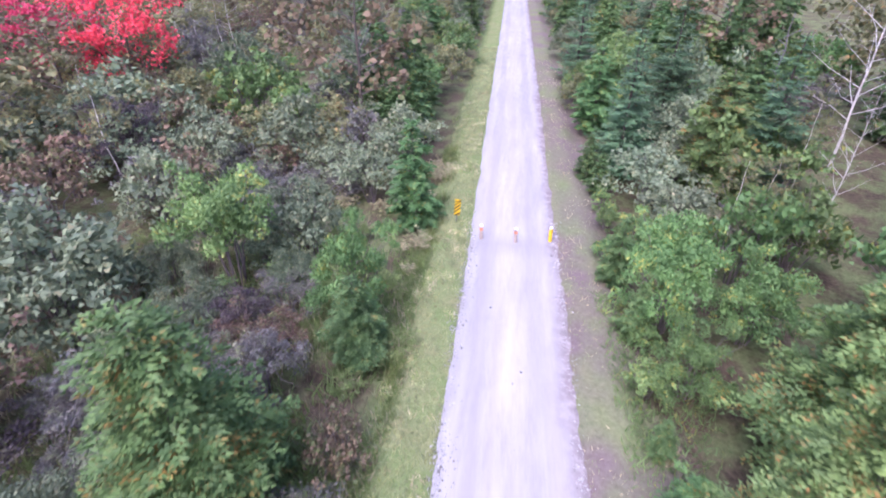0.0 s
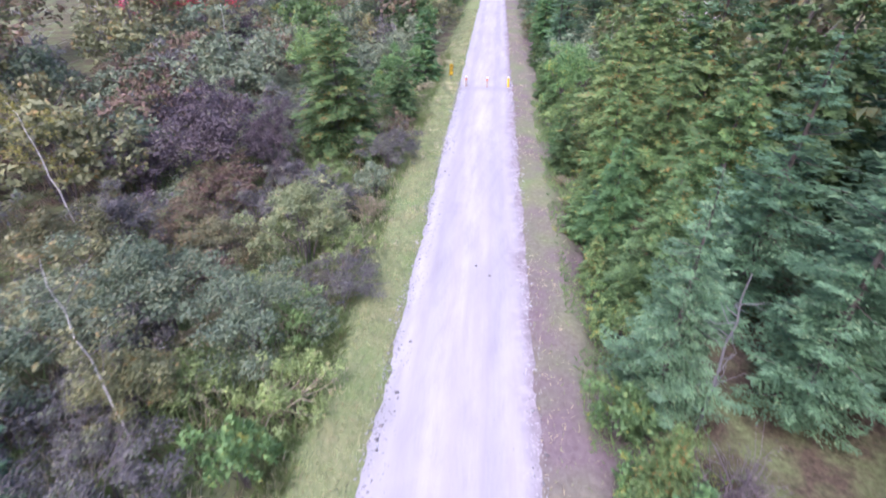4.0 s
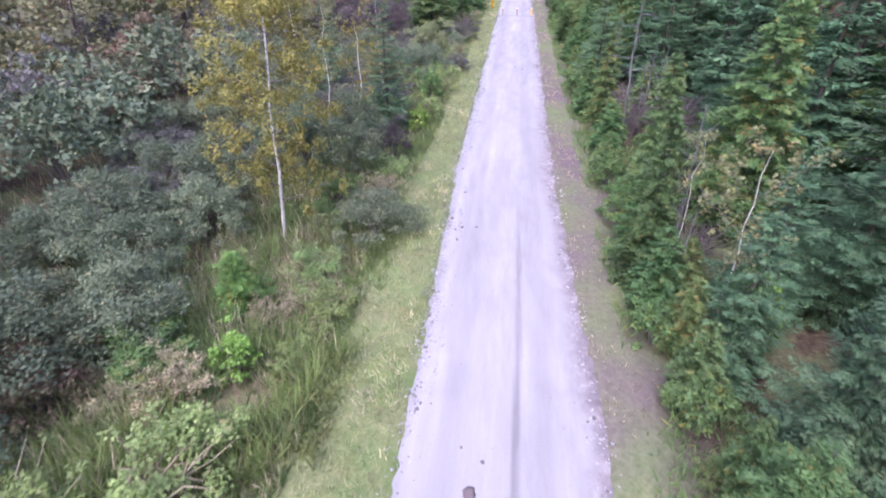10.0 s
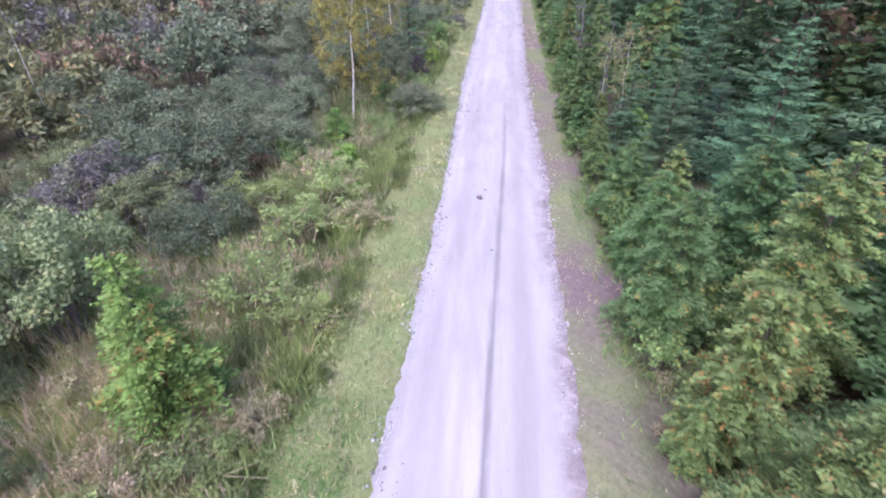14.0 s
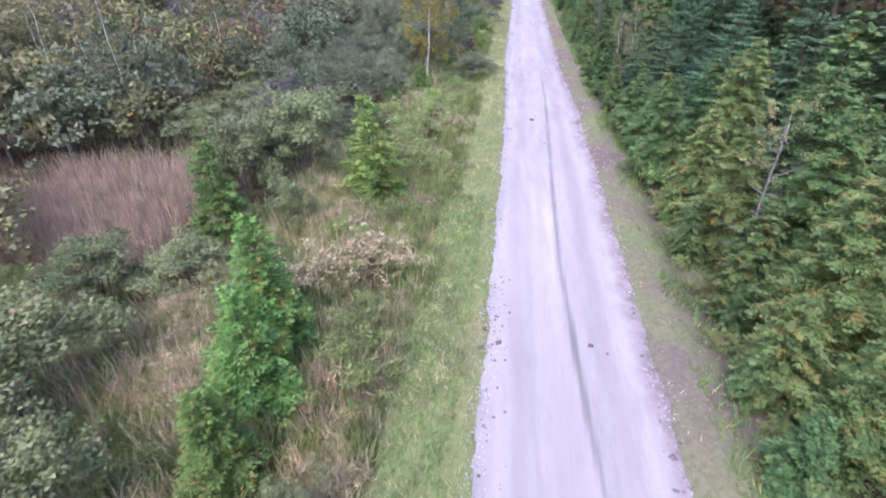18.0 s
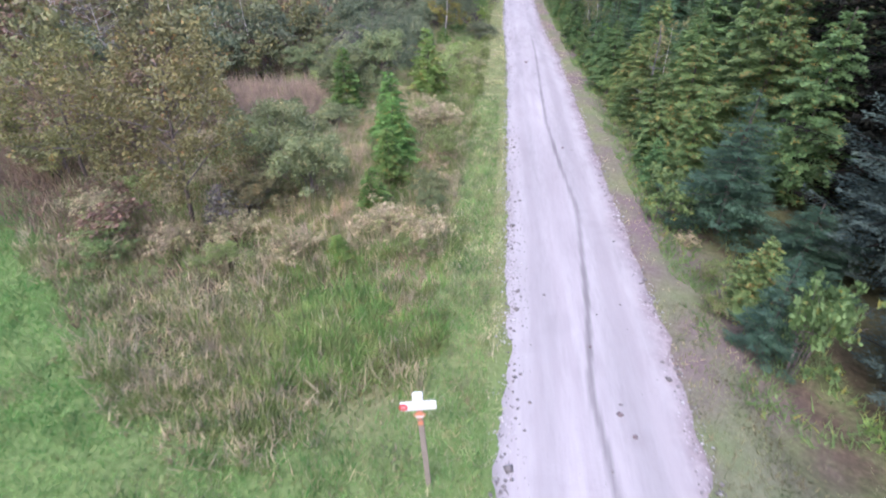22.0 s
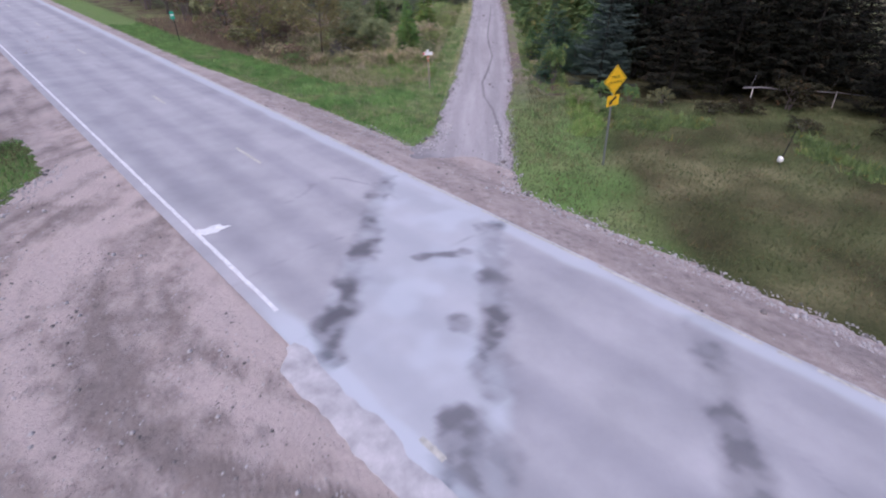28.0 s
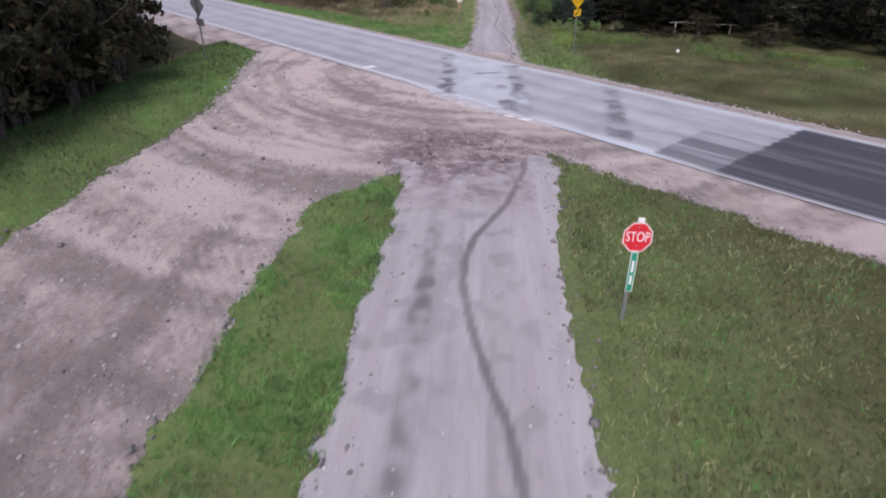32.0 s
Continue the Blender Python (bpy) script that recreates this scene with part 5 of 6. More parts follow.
plant("bare", 13.6, 22.4, 1.1, 1.0)
plant("bare", 10.4, 16.4, 0.38, 1.8)
for x, y in ((6.2, 13.6), (7.6, 15.2), (3.9, -23.4), (3.7, -21.2), (4.6, -36.0), (10.5, 19.0)):
    plant("pole", x, y, r2.uniform(0.55, 0.8))
for y in np.arange(-46, 40, 2.6):
    for x0 in (9.0, 11.8, 15.0, 19.0):
        k = str(r2.choice(["spruce", "cedarg", "spruce", "tall"] if y < 9 else ["green", "tall", "dogwood", "cedarg"]))
        if k == "tall" and x0 < 11:
            k = "cedarg"
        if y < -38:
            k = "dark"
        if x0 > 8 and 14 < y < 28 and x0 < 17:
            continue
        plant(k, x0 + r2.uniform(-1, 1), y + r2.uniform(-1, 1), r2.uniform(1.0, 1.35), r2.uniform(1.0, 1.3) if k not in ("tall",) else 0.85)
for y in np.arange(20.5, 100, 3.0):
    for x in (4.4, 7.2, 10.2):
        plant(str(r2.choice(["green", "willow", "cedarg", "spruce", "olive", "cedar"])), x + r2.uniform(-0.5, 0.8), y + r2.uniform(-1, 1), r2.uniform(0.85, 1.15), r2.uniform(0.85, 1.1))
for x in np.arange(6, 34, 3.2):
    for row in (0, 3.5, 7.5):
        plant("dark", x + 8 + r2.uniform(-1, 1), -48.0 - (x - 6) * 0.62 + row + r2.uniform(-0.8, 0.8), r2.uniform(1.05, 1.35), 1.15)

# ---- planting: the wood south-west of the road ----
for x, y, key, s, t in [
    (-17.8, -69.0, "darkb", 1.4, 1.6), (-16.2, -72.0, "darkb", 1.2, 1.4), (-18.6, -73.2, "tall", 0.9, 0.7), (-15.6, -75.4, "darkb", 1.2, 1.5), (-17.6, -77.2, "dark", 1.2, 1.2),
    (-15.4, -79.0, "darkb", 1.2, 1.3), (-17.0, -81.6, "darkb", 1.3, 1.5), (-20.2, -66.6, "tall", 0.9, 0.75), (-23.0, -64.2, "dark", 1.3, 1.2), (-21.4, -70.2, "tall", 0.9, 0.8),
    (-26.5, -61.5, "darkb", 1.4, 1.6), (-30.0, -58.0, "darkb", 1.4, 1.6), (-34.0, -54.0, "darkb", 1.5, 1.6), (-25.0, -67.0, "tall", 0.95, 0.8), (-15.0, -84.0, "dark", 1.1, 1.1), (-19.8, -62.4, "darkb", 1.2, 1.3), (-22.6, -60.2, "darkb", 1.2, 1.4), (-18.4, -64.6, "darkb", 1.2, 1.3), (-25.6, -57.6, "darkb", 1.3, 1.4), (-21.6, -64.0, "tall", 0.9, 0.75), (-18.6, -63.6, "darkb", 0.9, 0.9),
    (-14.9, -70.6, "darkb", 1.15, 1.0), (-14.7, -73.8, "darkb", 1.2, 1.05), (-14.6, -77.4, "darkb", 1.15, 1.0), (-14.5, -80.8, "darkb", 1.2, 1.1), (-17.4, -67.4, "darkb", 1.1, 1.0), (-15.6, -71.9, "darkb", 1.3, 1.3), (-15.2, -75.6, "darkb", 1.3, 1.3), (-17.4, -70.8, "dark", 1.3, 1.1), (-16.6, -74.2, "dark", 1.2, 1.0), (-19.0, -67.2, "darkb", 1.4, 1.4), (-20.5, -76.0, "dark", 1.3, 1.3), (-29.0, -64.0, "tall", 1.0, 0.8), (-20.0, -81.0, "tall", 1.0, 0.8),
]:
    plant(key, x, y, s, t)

# ---- low growth that closes the gaps ----
r3 = np.random.default_rng(23)
for y in np.arange(-47, 21, 1.3):
    for x in np.arange(-11.5, -3.2, 1.35):
        px, py = x + r3.uniform(-0.5, 0.5), y + r3.uniform(-0.5, 0.5)
        if wooded(px, py) < 0.5 or reedy(px, py) < 1.0 or min((px - a) ** 2 + (py - b) ** 2 - (0.55 * c) ** 2 for a, b, c in SPOTS) < 0.5:
            continue
        if y < -31:
            plant(str(r3.choice(["weed", "dryweed", "dryweed"])), px, py, r3.uniform(0.7, 1.2), r3.uniform(0.7, 1.0))
        elif x > -5 and r3.random() < 0.7:
            plant(str(r3.choice(["weed", "weed", "dryweed"])), px, py, r3.uniform(0.8, 1.4), r3.uniform(0.7, 1.1))
        else:
            plant(str(r3.choice(["dogwood", "willow", "weed", "brown", "dryweed", "dogwood"])), px, py, r3.uniform(0.5, 0.85), r3.uniform(0.7, 1.0))
for y in np.arange(-48, 20, 1.15):
    px = 3.1 + r3.uniform(-0.25, 0.5)
    plant(str(r3.choice(["weed", "weed", "cedarg", "green", "dryweed"])), px, y + r3.uniform(-0.4, 0.4), r3.uniform(0.3, 0.5), 1.0)

# ---- grass, tall weeds and stones: too many to count ----
def blades(name, count, inside, box, h0, h1, w, mat, label, lean=0.35, seed=3, cat="grass", tall=None):
    r_ = np.random.default_rng(seed)
    P = []
    while len(P) < count:
        for a, b, c in r_.random((4096, 3)).tolist():
            x, y = box[0] + a * (box[2] - box[0]), box[1] + b * (box[3] - box[1])
            if c < inside(x, y):
                P.append((x, y, ground_z(x, y)))
                if len(P) == count:
                    break
    P = np.array(P)
    n = len(P)
    h = r_.uniform(h0, h1, n) * (0.75 + 0.5 * r_.random(n))
    if tall:
        h *= np.array([tall(x, y) for x, y in P[:, :2]])
    d = r_.normal(0, lean, (n, 3))
    d[:, 2] = 1
    c = P + unit(d) * h[:, None] * 0.48
    a = r_.uniform(0, 6.28, n)
    v, f = leaves(c, d, np.stack([np.cos(a), np.sin(a), np.zeros(n)], 1), h, np.full(n, w) * r_.uniform(0.6, 1.4, n), True)
    tuft = np.array([hill(x, y, 1.3, seed) for x, y in P[:, :2]])
    tone = np.clip(0.42 + 0.55 * tuft + 0.35 * (r_.random(n) - 0.5), 0, 1)
    return tagged(new(name, toned(name, (v, f, tone), mat)), label, cat, kind="stuff")


def clump(x, y, f=0.8, s=0.0, cut=0.0):
    return 1.0 if hill(x, y, f, s) > cut else 0.08


def low_front(x, y):
    return (0.30 + 0.70 * smooth(-50.5, -43.0, y + 0.12 * min(0, x + 6))) * (0.55 + 0.45 * smooth(-3.0, -5.0, x))


def verge_left(x, y):
    x -= trail_shift(y)
    return 1.0 if -2.9 + 0.25 * hill(x, y, 0.5, 4) < x < -1.5 and grass_depth(x + trail_shift(y), y) > 0.02 else 0.12 if -1.5 <= x < -1.25 and hill(x, y, 1.3, 8) > 0.1 else 0.0


blades("verge_grass", 40000, lambda x, y: verge_left(x, y) * (0.5 + 0.5 * (hill(x, y, 0.8, 2) > -0.1)), (-3.1, -57, -1.3, 45), 0.06, 0.19, 0.015, L_VERGE, "short trodden grass verge, green and tan", 0.6, 1)
blades("verge_grass", 9000, lambda x, y: verge_left(x, y) * smooth(0.0, 0.4, hill(x, y, 0.6, 22) + 0.5 * hill(x, y, 2.0, 5)), (-3.1, -57, -1.3, 30), 0.06, 0.2, 0.016, L_DRY, "dry tan tufts in the grass verge", 0.6, 52)
blades("verge_weeds", 9000, lambda x, y: smooth(-0.1, 0.3, hill(x, y, 0.7, 28)) * smooth(0.5, 0.1, abs(x - trail_shift(y) + 2.85)), (-3.5, -50, -2.2, 30), 0.12, 0.42, 0.026, L_WEED, "ragged weeds along the outer verge", 0.5, 53, "weeds")
blades("verge_grass", 4500, lambda x, y: (0.75 if hill(x, y, 0.45, 6) > 0.0 else 0.1) if 1.5 < x < 2.9 and grass_depth(x, y) > 0.02 else 0, (1.4, -52, 3.0, 45), 0.04, 0.12, 0.014, L_TAN, "sparse dry grass on a bare brown verge", 0.6, 2)


def lawn_left(x, y):
    return (1 - wooded(x, y)) if grass_depth(x, y) > 0.03 and NX * x + NY * y > -50 and x < -1.5 else 0


def lawn_near(x, y):
    return (1 - wooded(x, y)) if grass_depth(x, y) > 0.03 and NX * x + NY * y < -52 else 0


blades("mown_grass", 60000, lawn_left, (-26, -60, -1.4, -34), 0.06, 0.20, 0.014, L_GRASS, "bright green mown roadside grass", 0.5, 4)
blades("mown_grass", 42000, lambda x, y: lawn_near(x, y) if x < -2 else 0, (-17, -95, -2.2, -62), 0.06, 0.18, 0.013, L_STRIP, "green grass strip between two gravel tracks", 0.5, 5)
blades("mown_grass", 42000, lambda x, y: lawn_near(x, y) if x > 0 else 0, (1, -95, 14, -76), 0.04, 0.12, 0.013, L_LAWN, "dull green and brown mown grass by the stop sign", 0.55, 6)
blades("mown_grass", 24000, lambda x, y: (1 - wooded(x, y)) * (0.9 if x < 3.2 + 0.8 * hill(x, y, 0.5) else 0.35) if grass_depth(x, y) > 0.03 and NX * x + NY * y > -50 and x > 2.2 + 0.4 * hill(x, y, 0.8) - max(0, -54 - y) * 0.3 else 0, (1.4, -72, 18, -50), 0.05, 0.16, 0.013, L_LAWN, "olive roadside grass beside the trail mouth", 0.5, 7)
blades("mown_grass", 14000, lambda x, y: (1 - wooded(x, y)) * (0.3 + 0.7 * (hill(x, y, 0.6, 12) > 0)) if grass_depth(x, y) > 0.05 and NX * x + NY * y > -50 and x > 2.4 else 0, (2, -68, 16, -51), 0.08, 0.24, 0.013, L_LAWN, "rough olive grass in front of the dark wood", 0.55, 34)
blades("grass_tufts", 7000, lambda x, y: lawn_near(x, y) * smooth(0.0, 0.25, hill(x, y, 0.8, 81) + 0.5 * hill(x, y, 2.4, 6)) * smooth(-9.5, -8.5, x), (-10, -92, -2.2, -68), 0.08, 0.2, 0.014, L_GRASS, "paler tufts in the grass strip", 0.5, 71)
blades("grass_tufts", 9000, lambda x, y: lawn_near(x, y) * (smooth(0.05, 0.3, hill(x, y, 0.9, 83) + 0.5 * hill(x, y, 2.6, 7)) + smooth(-11.2, -13.0, x)), (-16, -92, -2.2, -62), 0.10, 0.24, 0.016, L_LAWN, "darker tufts in the roadside grass", 0.5, 72)
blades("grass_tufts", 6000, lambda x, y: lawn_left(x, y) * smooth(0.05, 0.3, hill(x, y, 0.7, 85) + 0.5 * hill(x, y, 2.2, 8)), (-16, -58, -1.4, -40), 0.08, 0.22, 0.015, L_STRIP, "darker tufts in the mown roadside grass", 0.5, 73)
blades("grass_tufts", 9000, lambda x, y: lawn_left(x, y) * smooth(0.05, 0.3, hill(x, y, 0.6, 87) + 0.5 * hill(x, y, 2.4, 9)), (-16, -58, -1.4, -40), 0.08, 0.22, 0.014, L_VERGE, "yellowed tufts in the mown roadside grass", 0.5, 74)
blades("mown_grass", 6000, lambda x, y: (1 - wooded(x, y)) * smooth(5.0, 3.0, x + 0.8 * hill(x, y, 0.6)) if grass_depth(x, y) > 0.03 and NX * x + NY * y > -50 else 0, (1.3, -61, 6, -48), 0.05, 0.17, 0.014, L_VERGE, "trodden green and tan grass by the trail mouth", 0.55, 75)
blades("green_weeds", 2600, lambda x, y: smooth(0.75, 0.2, abs(x - 4.55 - 0.10 * (y + 54) - 0.5 * hill(0, y, 0.5))) * smooth(-0.35, 0.1, hill(x, y, 0.9, 88)), (3, -58.2, 7, -50.4), 0.12, 0.42, 0.036, L_FRESH, "fresh green weeds in front of the spruce", 0.55, 76, "weeds")
blades("green_weeds", 7000, lambda x, y: smooth(-0.05, 0.25, hill(x, y, 0.35, 90) + 0.5 * hill(x, y, 1.2, 5)) * (smooth(-2.6, -1.4, y + 56.5 + 0.55 * (x - 8.0)) * smooth(2.2, 0.6, y + 56.5 + 0.55 * (x - 8.0)) + 0.8 * smooth(1.6, 0.4, math.hypot(x - 13.5, (y + 60.8) * 1.2))), (5, -66, 19, -51), 0.12, 0.4, 0.03, L_GREEN, "green weeds in front of the dark wood", 0.55, 77, "weeds")
blades("green_weeds", 3600, lambda x, y: smooth(1.2, 0.3, math.hypot((x + 3.7) / 1.5, (y + 48.7) / 2.1) + 0.9 * hill(x, y, 0.9, 33)) * smooth(-0.3, 0.1, hill(x, y, 2.2, 34)), (-6.5, -52.0, -2.3, -46.0), 0.18, 0.46, 0.028, L_FRESH, "bright green weeds by the trail marker", 0.55, 78, "weeds")
blades("tan_weeds", 9000, lambda x, y: smooth(-0.1, 0.25, hill(x, y, 0.8, 92)) if wooded(x, y) > 0.05 and x < -2.5 else 0, (-9.5, -52.5, -2.4, -40), 0.25, 0.6, 0.022, L_DRY, "bleached seed heads among the weeds", 0.4, 79, "weeds")
blades("tall_dry_grass", 36000, lambda x, y: clump(x, y, 0.7, 3, 0.02) * (1 if -6.6 < x < -2.6 else 0.25) * (1.0 if y < -34 else 0.45 if y < -20 else 0.25) if wooded(x, y) > 0.15 else 0, (-14, -52, -2.5, 12), 0.4, 0.95, 0.022, L_DRY, "tall dry tan grass and reeds", 0.3, 8, "tall grass", low_front)
blades("tall_dry_grass", 26000, lambda x, y: smooth(-0.25, 0.15, hill(x, y, 0.8, 51)) if wooded(x, y) > 0.3 else 0, (-7.5, -46, -2.8, -30), 0.5, 0.85, 0.024, L_DRY, "pale bleached grass standing in tufts", 0.3, 35, "tall grass", low_front)
blades("green_weeds", 9000, lambda x, y: smooth(-0.1, 0.25, hill(x, y, 0.7, 61)) if wooded(x, y) > 0.3 else 0, (-6.5, -38, -2.8, -24), 0.4, 0.8, 0.035, L_WEED, "fresh green weeds beside the verge", 0.4, 36, "weeds")
blades("dead_stalks", 18000, lambda x, y: clump(x, y, 0.5, 9, 0.1) * (1 if x < -5 else 0.3) if wooded(x, y) > 0.4 and x < 0 else 0, (-24, -50, -3.0, 12), 0.4, 1.0, 0.024, L_RUST, "rusty dead weed stalks in the scrub", 0.3, 9, "weeds", low_front)
blades("green_weeds", 52000, lambda x, y: clump(x, y, 0.6, 14, -0.05) * (1 if x > -6.5 else 0.3) if wooded(x, y) > 0.1 else 0, (-12, -52, -2.6, 14), 0.25, 0.7, 0.034, L_WEED, "knee-high green weeds", 0.45, 10, "weeds", low_front)
blades("reeds", 9000, lambda x, y: smooth(1.15, 0.8, reedy(x, y)), (-16, -40, -7.5, -31), 0.5, 1.0, 0.026, L_REED, "standing bed of pinkish dead reeds", 0.22, 61, "reeds")
blades("tan_weeds", 9000, lambda x, y: smooth(-0.2, 0.2, hill(x, y, 0.6, 37)) if wooded(x, y) > 0.03 and x < -2.6 else 0, (-13, -53.0, -2.4, -44), 0.12, 0.34, 0.024, L_TAN, "bleached weeds behind the trail marker", 0.5, 32, "weeds")
blades("green_weeds", 7000, lambda x, y: smooth(1.0, 0.2, math.hypot((x + 4.4) / 2.4, (y + 49.6) / 1.5) + 0.4 * hill(x, y, 0.9, 33)), (-8, -53.0, -2.4, -46.5), 0.14, 0.40, 0.02, L_WEED, "green weeds behind the trail marker", 0.6, 31, "weeds")
blades("dead_stalks", 11000, lambda x, y: smooth(-0.3, 0.1, hill(x, y, 0.5, 19)) if wooded(x, y) > 0.2 else 0, (-27, -50, -9, -32), 0.25, 0.6, 0.03, L_RUST, "rusty dead weeds behind the mown verge", 0.4, 33, "weeds")
blades("fallen_leaves_and_weeds", 20000, lambda x, y: clump(x, y, 0.7, 4, -0.1) if (x > 2.3 and y < 12) else 0, (2.3, -51, 4.6, 12), 0.10, 0.34, 0.022, L_GREEN, "low weeds under the conifers", 0.6, 11, "weeds")


def stones(name, count, inside, box, size, label, seed, mat=None):
    r_ = np.random.default_rng(seed)
    base = np.array([(1, 0, 0), (0, 1, 0), (-1, 0, 0), (0, -1, 0), (0, 0, 0.8), (0, 0, -0.8)])
    tri = np.array([(0, 1, 4), (1, 2, 4), (2, 3, 4), (3, 0, 4), (1, 0, 5), (2, 1, 5), (3, 2, 5), (0, 3, 5)])
    vs, fs = [], []
    while len(vs) < count:
        x, y = r_.uniform(box[0], box[2]), r_.uniform(box[1], box[3])
        if r_.random() < inside(x, y):
            s = size * r_.uniform(0.5, 1.6) * (1 + 1.2 * (r_.random() < 0.06))
            q = base * r_.uniform(0.6, 1.2, (6, 3)) * s
            a = r_.uniform(0, 6.28)
            q = np.stack([q[:, 0] * math.cos(a) - q[:, 1] * math.sin(a), q[:, 0] * math.sin(a) + q[:, 1] * math.cos(a), q[:, 2]], 1)
            vs.append(q + [x, y, max(ground_z(x, y), drop(x, y)) + s * 0.25])
            fs.append(tri + 6 * (len(vs) - 1))
    tagged(new(name, mesh_of(name, np.concatenate(vs), np.concatenate(fs), mat or M_STONE)), label, "stones", kind="stuff")


stones("edge_stones", 5200, lambda x, y: (lambda e: (1.0 if -1.5 < e < -1.28 else 0.3 if -1.28 <= e < -1.0 else 0.3 if abs(e - 1.42) < 0.16 else 0.006) * (0.2 + (hill(x, y, 0.7, 5) > 0)))(x - trail_shift(y)), (-1.6, -60, 1.95, 16), 0.015, "small dark stones along the trail's edges", 21)
stones("edge_stones", 1500, lambda x, y: 1.0 if -0.15 < grass_depth(x, y) < 0.12 else 0.02 if grass_depth(x, y) < 0 and not NEAR < NX * x + NY * y < FAR else 0, (-12, -92, 9, -56), 0.03, "loose stones along the gravel edges", 22)

stones("edge_pebbles", 3600, lambda x, y: 1.0 if -0.55 < grass_depth(x, y) < 0.15 else 0.03 if -2 < grass_depth(x, y) < 0 else 0, (-12, -74, 13, -57), 0.024, "pale pebbles washed along the road shoulder", 24, M_PEBBLE)
stones("edge_pebbles", 2200, lambda x, y: 1.0 if -0.3 < grass_depth(x, y) < 0.12 else 0.06 if -3 < grass_depth(x, y) < 0 else 0, (-12, -92, 6, -74), 0.02, "pale pebbles along the gravel edges", 25, M_PEBBLE)

stones("edge_pebbles", 9000, lambda x, y: math.exp(-((abs(x - trail_shift(y)) - 1.42) / 0.13) ** 2) * (1.0 if x < 0 else 0.6) * (0.25 + (hill(x, y, 0.8, 41) > -0.1)), (-1.9, -60, 1.9, 16), 0.014, "pale pebbles along the trail's edges", 26, M_PEBBLE)

stones("soil_clods", 130, lambda x, y: smooth(3.6, 0.8, math.hypot(x + 1.2, (y + 76.9) * 1.6)) * (0.15 + (hill(x, y, 1.2, 8) > 0.1)), (-5, -79.5, 2.6, -74.5), 0.028, "dark clods of churned soil at the trail's end", 27, M_CLOD)
stones("edge_stones", 2600, lambda x, y: 1.0 if 0.4 < x < 1.5 and -0.3 < grass_depth(x, y) < 0.06 and hill(x, y, 0.9, 3) > -0.1 else 0.25 if x < -2.0 and hill(x, y, 0.8, 2) > 0.1 else 0.04, (-2.7, -92, 1.7, -77), 0.018, "dark stones and tufts on the gravel trail", 28)
stones("edge_stones", 2600, lambda x, y: math.exp(-((x - 0.55) / 0.22) ** 2) + 0.6 * math.exp(-((x + 2.25) / 0.22) ** 2) + 0.05, (-2.7, -92, 1.3, -77.5), 0.017, "small dark stones sunk in the south trail", 48)
stones("edge_stones", 380, lambda x, y: math.exp(-((abs(x - trail_shift(y) - 0.05) - 1.36) / 0.14) ** 2) * (0.15 + (hill(x, y, 0.8, 42) > 0)) + 0.006, (-1.9, -60, 1.9, -38), 0.027, "dark clods along the trail's edges", 49)
stones("grass_stones", 320, lambda x, y: 1.0 if -0.2 < grass_depth(x, y) < 0.3 and hill(x, y, 0.9, 7) > 0 else 0.0, (1.0, -83, 9, -76), 0.02, "dark stones in the ragged lawn edge", 29)

stones("loose_gravel", 9000, lambda x, y: (0.3 + (hill(x, y, 0.9, 44) > 0.0)) if grass_depth(x, y) < 0 and NX * x + NY * y < NEAR - 0.3 else 0, (-11, -91, 4, -68), 0.013, "loose dark gravel on the apron and trail", 45)
stones("loose_gravel", 5000, lambda x, y: (0.3 + (hill(x, y, 0.9, 46) > 0.0)) if grass_depth(x, y) < 0 and NX * x + NY * y < NEAR - 0.3 else 0, (-11, -91, 4, -68), 0.016, "loose pale gravel on the apron and trail", 47, M_PEBBLE)
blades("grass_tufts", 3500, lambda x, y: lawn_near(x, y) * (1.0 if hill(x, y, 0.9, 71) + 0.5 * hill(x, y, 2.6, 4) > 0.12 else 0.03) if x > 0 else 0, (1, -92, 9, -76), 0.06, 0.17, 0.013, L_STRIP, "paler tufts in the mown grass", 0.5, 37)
blades("grass_tufts", 6000, lambda x, y: lawn_near(x, y) * (1.0 if hill(x, y, 1.0, 77) + 0.5 * hill(x, y, 2.6, 9) > 0.15 else 0.02), (1, -92, 9, -76), 0.08, 0.2, 0.014, L_LAWN, "darker tufts in the mown grass", 0.5, 38)
blades("grass_tufts", 5000, lambda x, y: lawn_near(x, y) * (0.1 + smooth(-0.05, 0.3, hill(x, y, 0.7, 95) + 0.5 * hill(x, y, 2.8, 3))) if x > 0 else 0, (0.6, -92, 10, -76), 0.06, 0.16, 0.013, L_VERGE, "yellowed tufts in the mown grass", 0.55, 39)

# ---- signs and posts ----
def box(bm, x, y, z, sx, sy, sz, bevel=0.0):
    g = bmesh.ops.create_cube(bm, size=1.0, matrix=Matrix.Translation((x, y, z)) @ Matrix.Diagonal((sx, sy, sz, 1)))
    if bevel:
        bmesh.ops.bevel(bm, geom=list({e for v in g["verts"] for e in v.link_edges}), offset=bevel, segments=2, affect="EDGES")
    return bm


def plate(points, thick, y=0.0):
    """A flat sign blank in x and z, with its own thickness towards the back."""
    bm = bmesh.new()
    front = [bm.verts.new((x, y, z)) for x, z in points]
    back = [bm.verts.new((x, y + thick, z)) for x, z in points]
    bm.faces.new(front)
    bm.faces.new(back[::-1])
    for k in range(len(points)):
        bm.faces.new((front[k - 1], front[k], back[k], back[k - 1]))
    bmesh.ops.recalc_face_normals(bm, faces=bm.faces)
    return bm


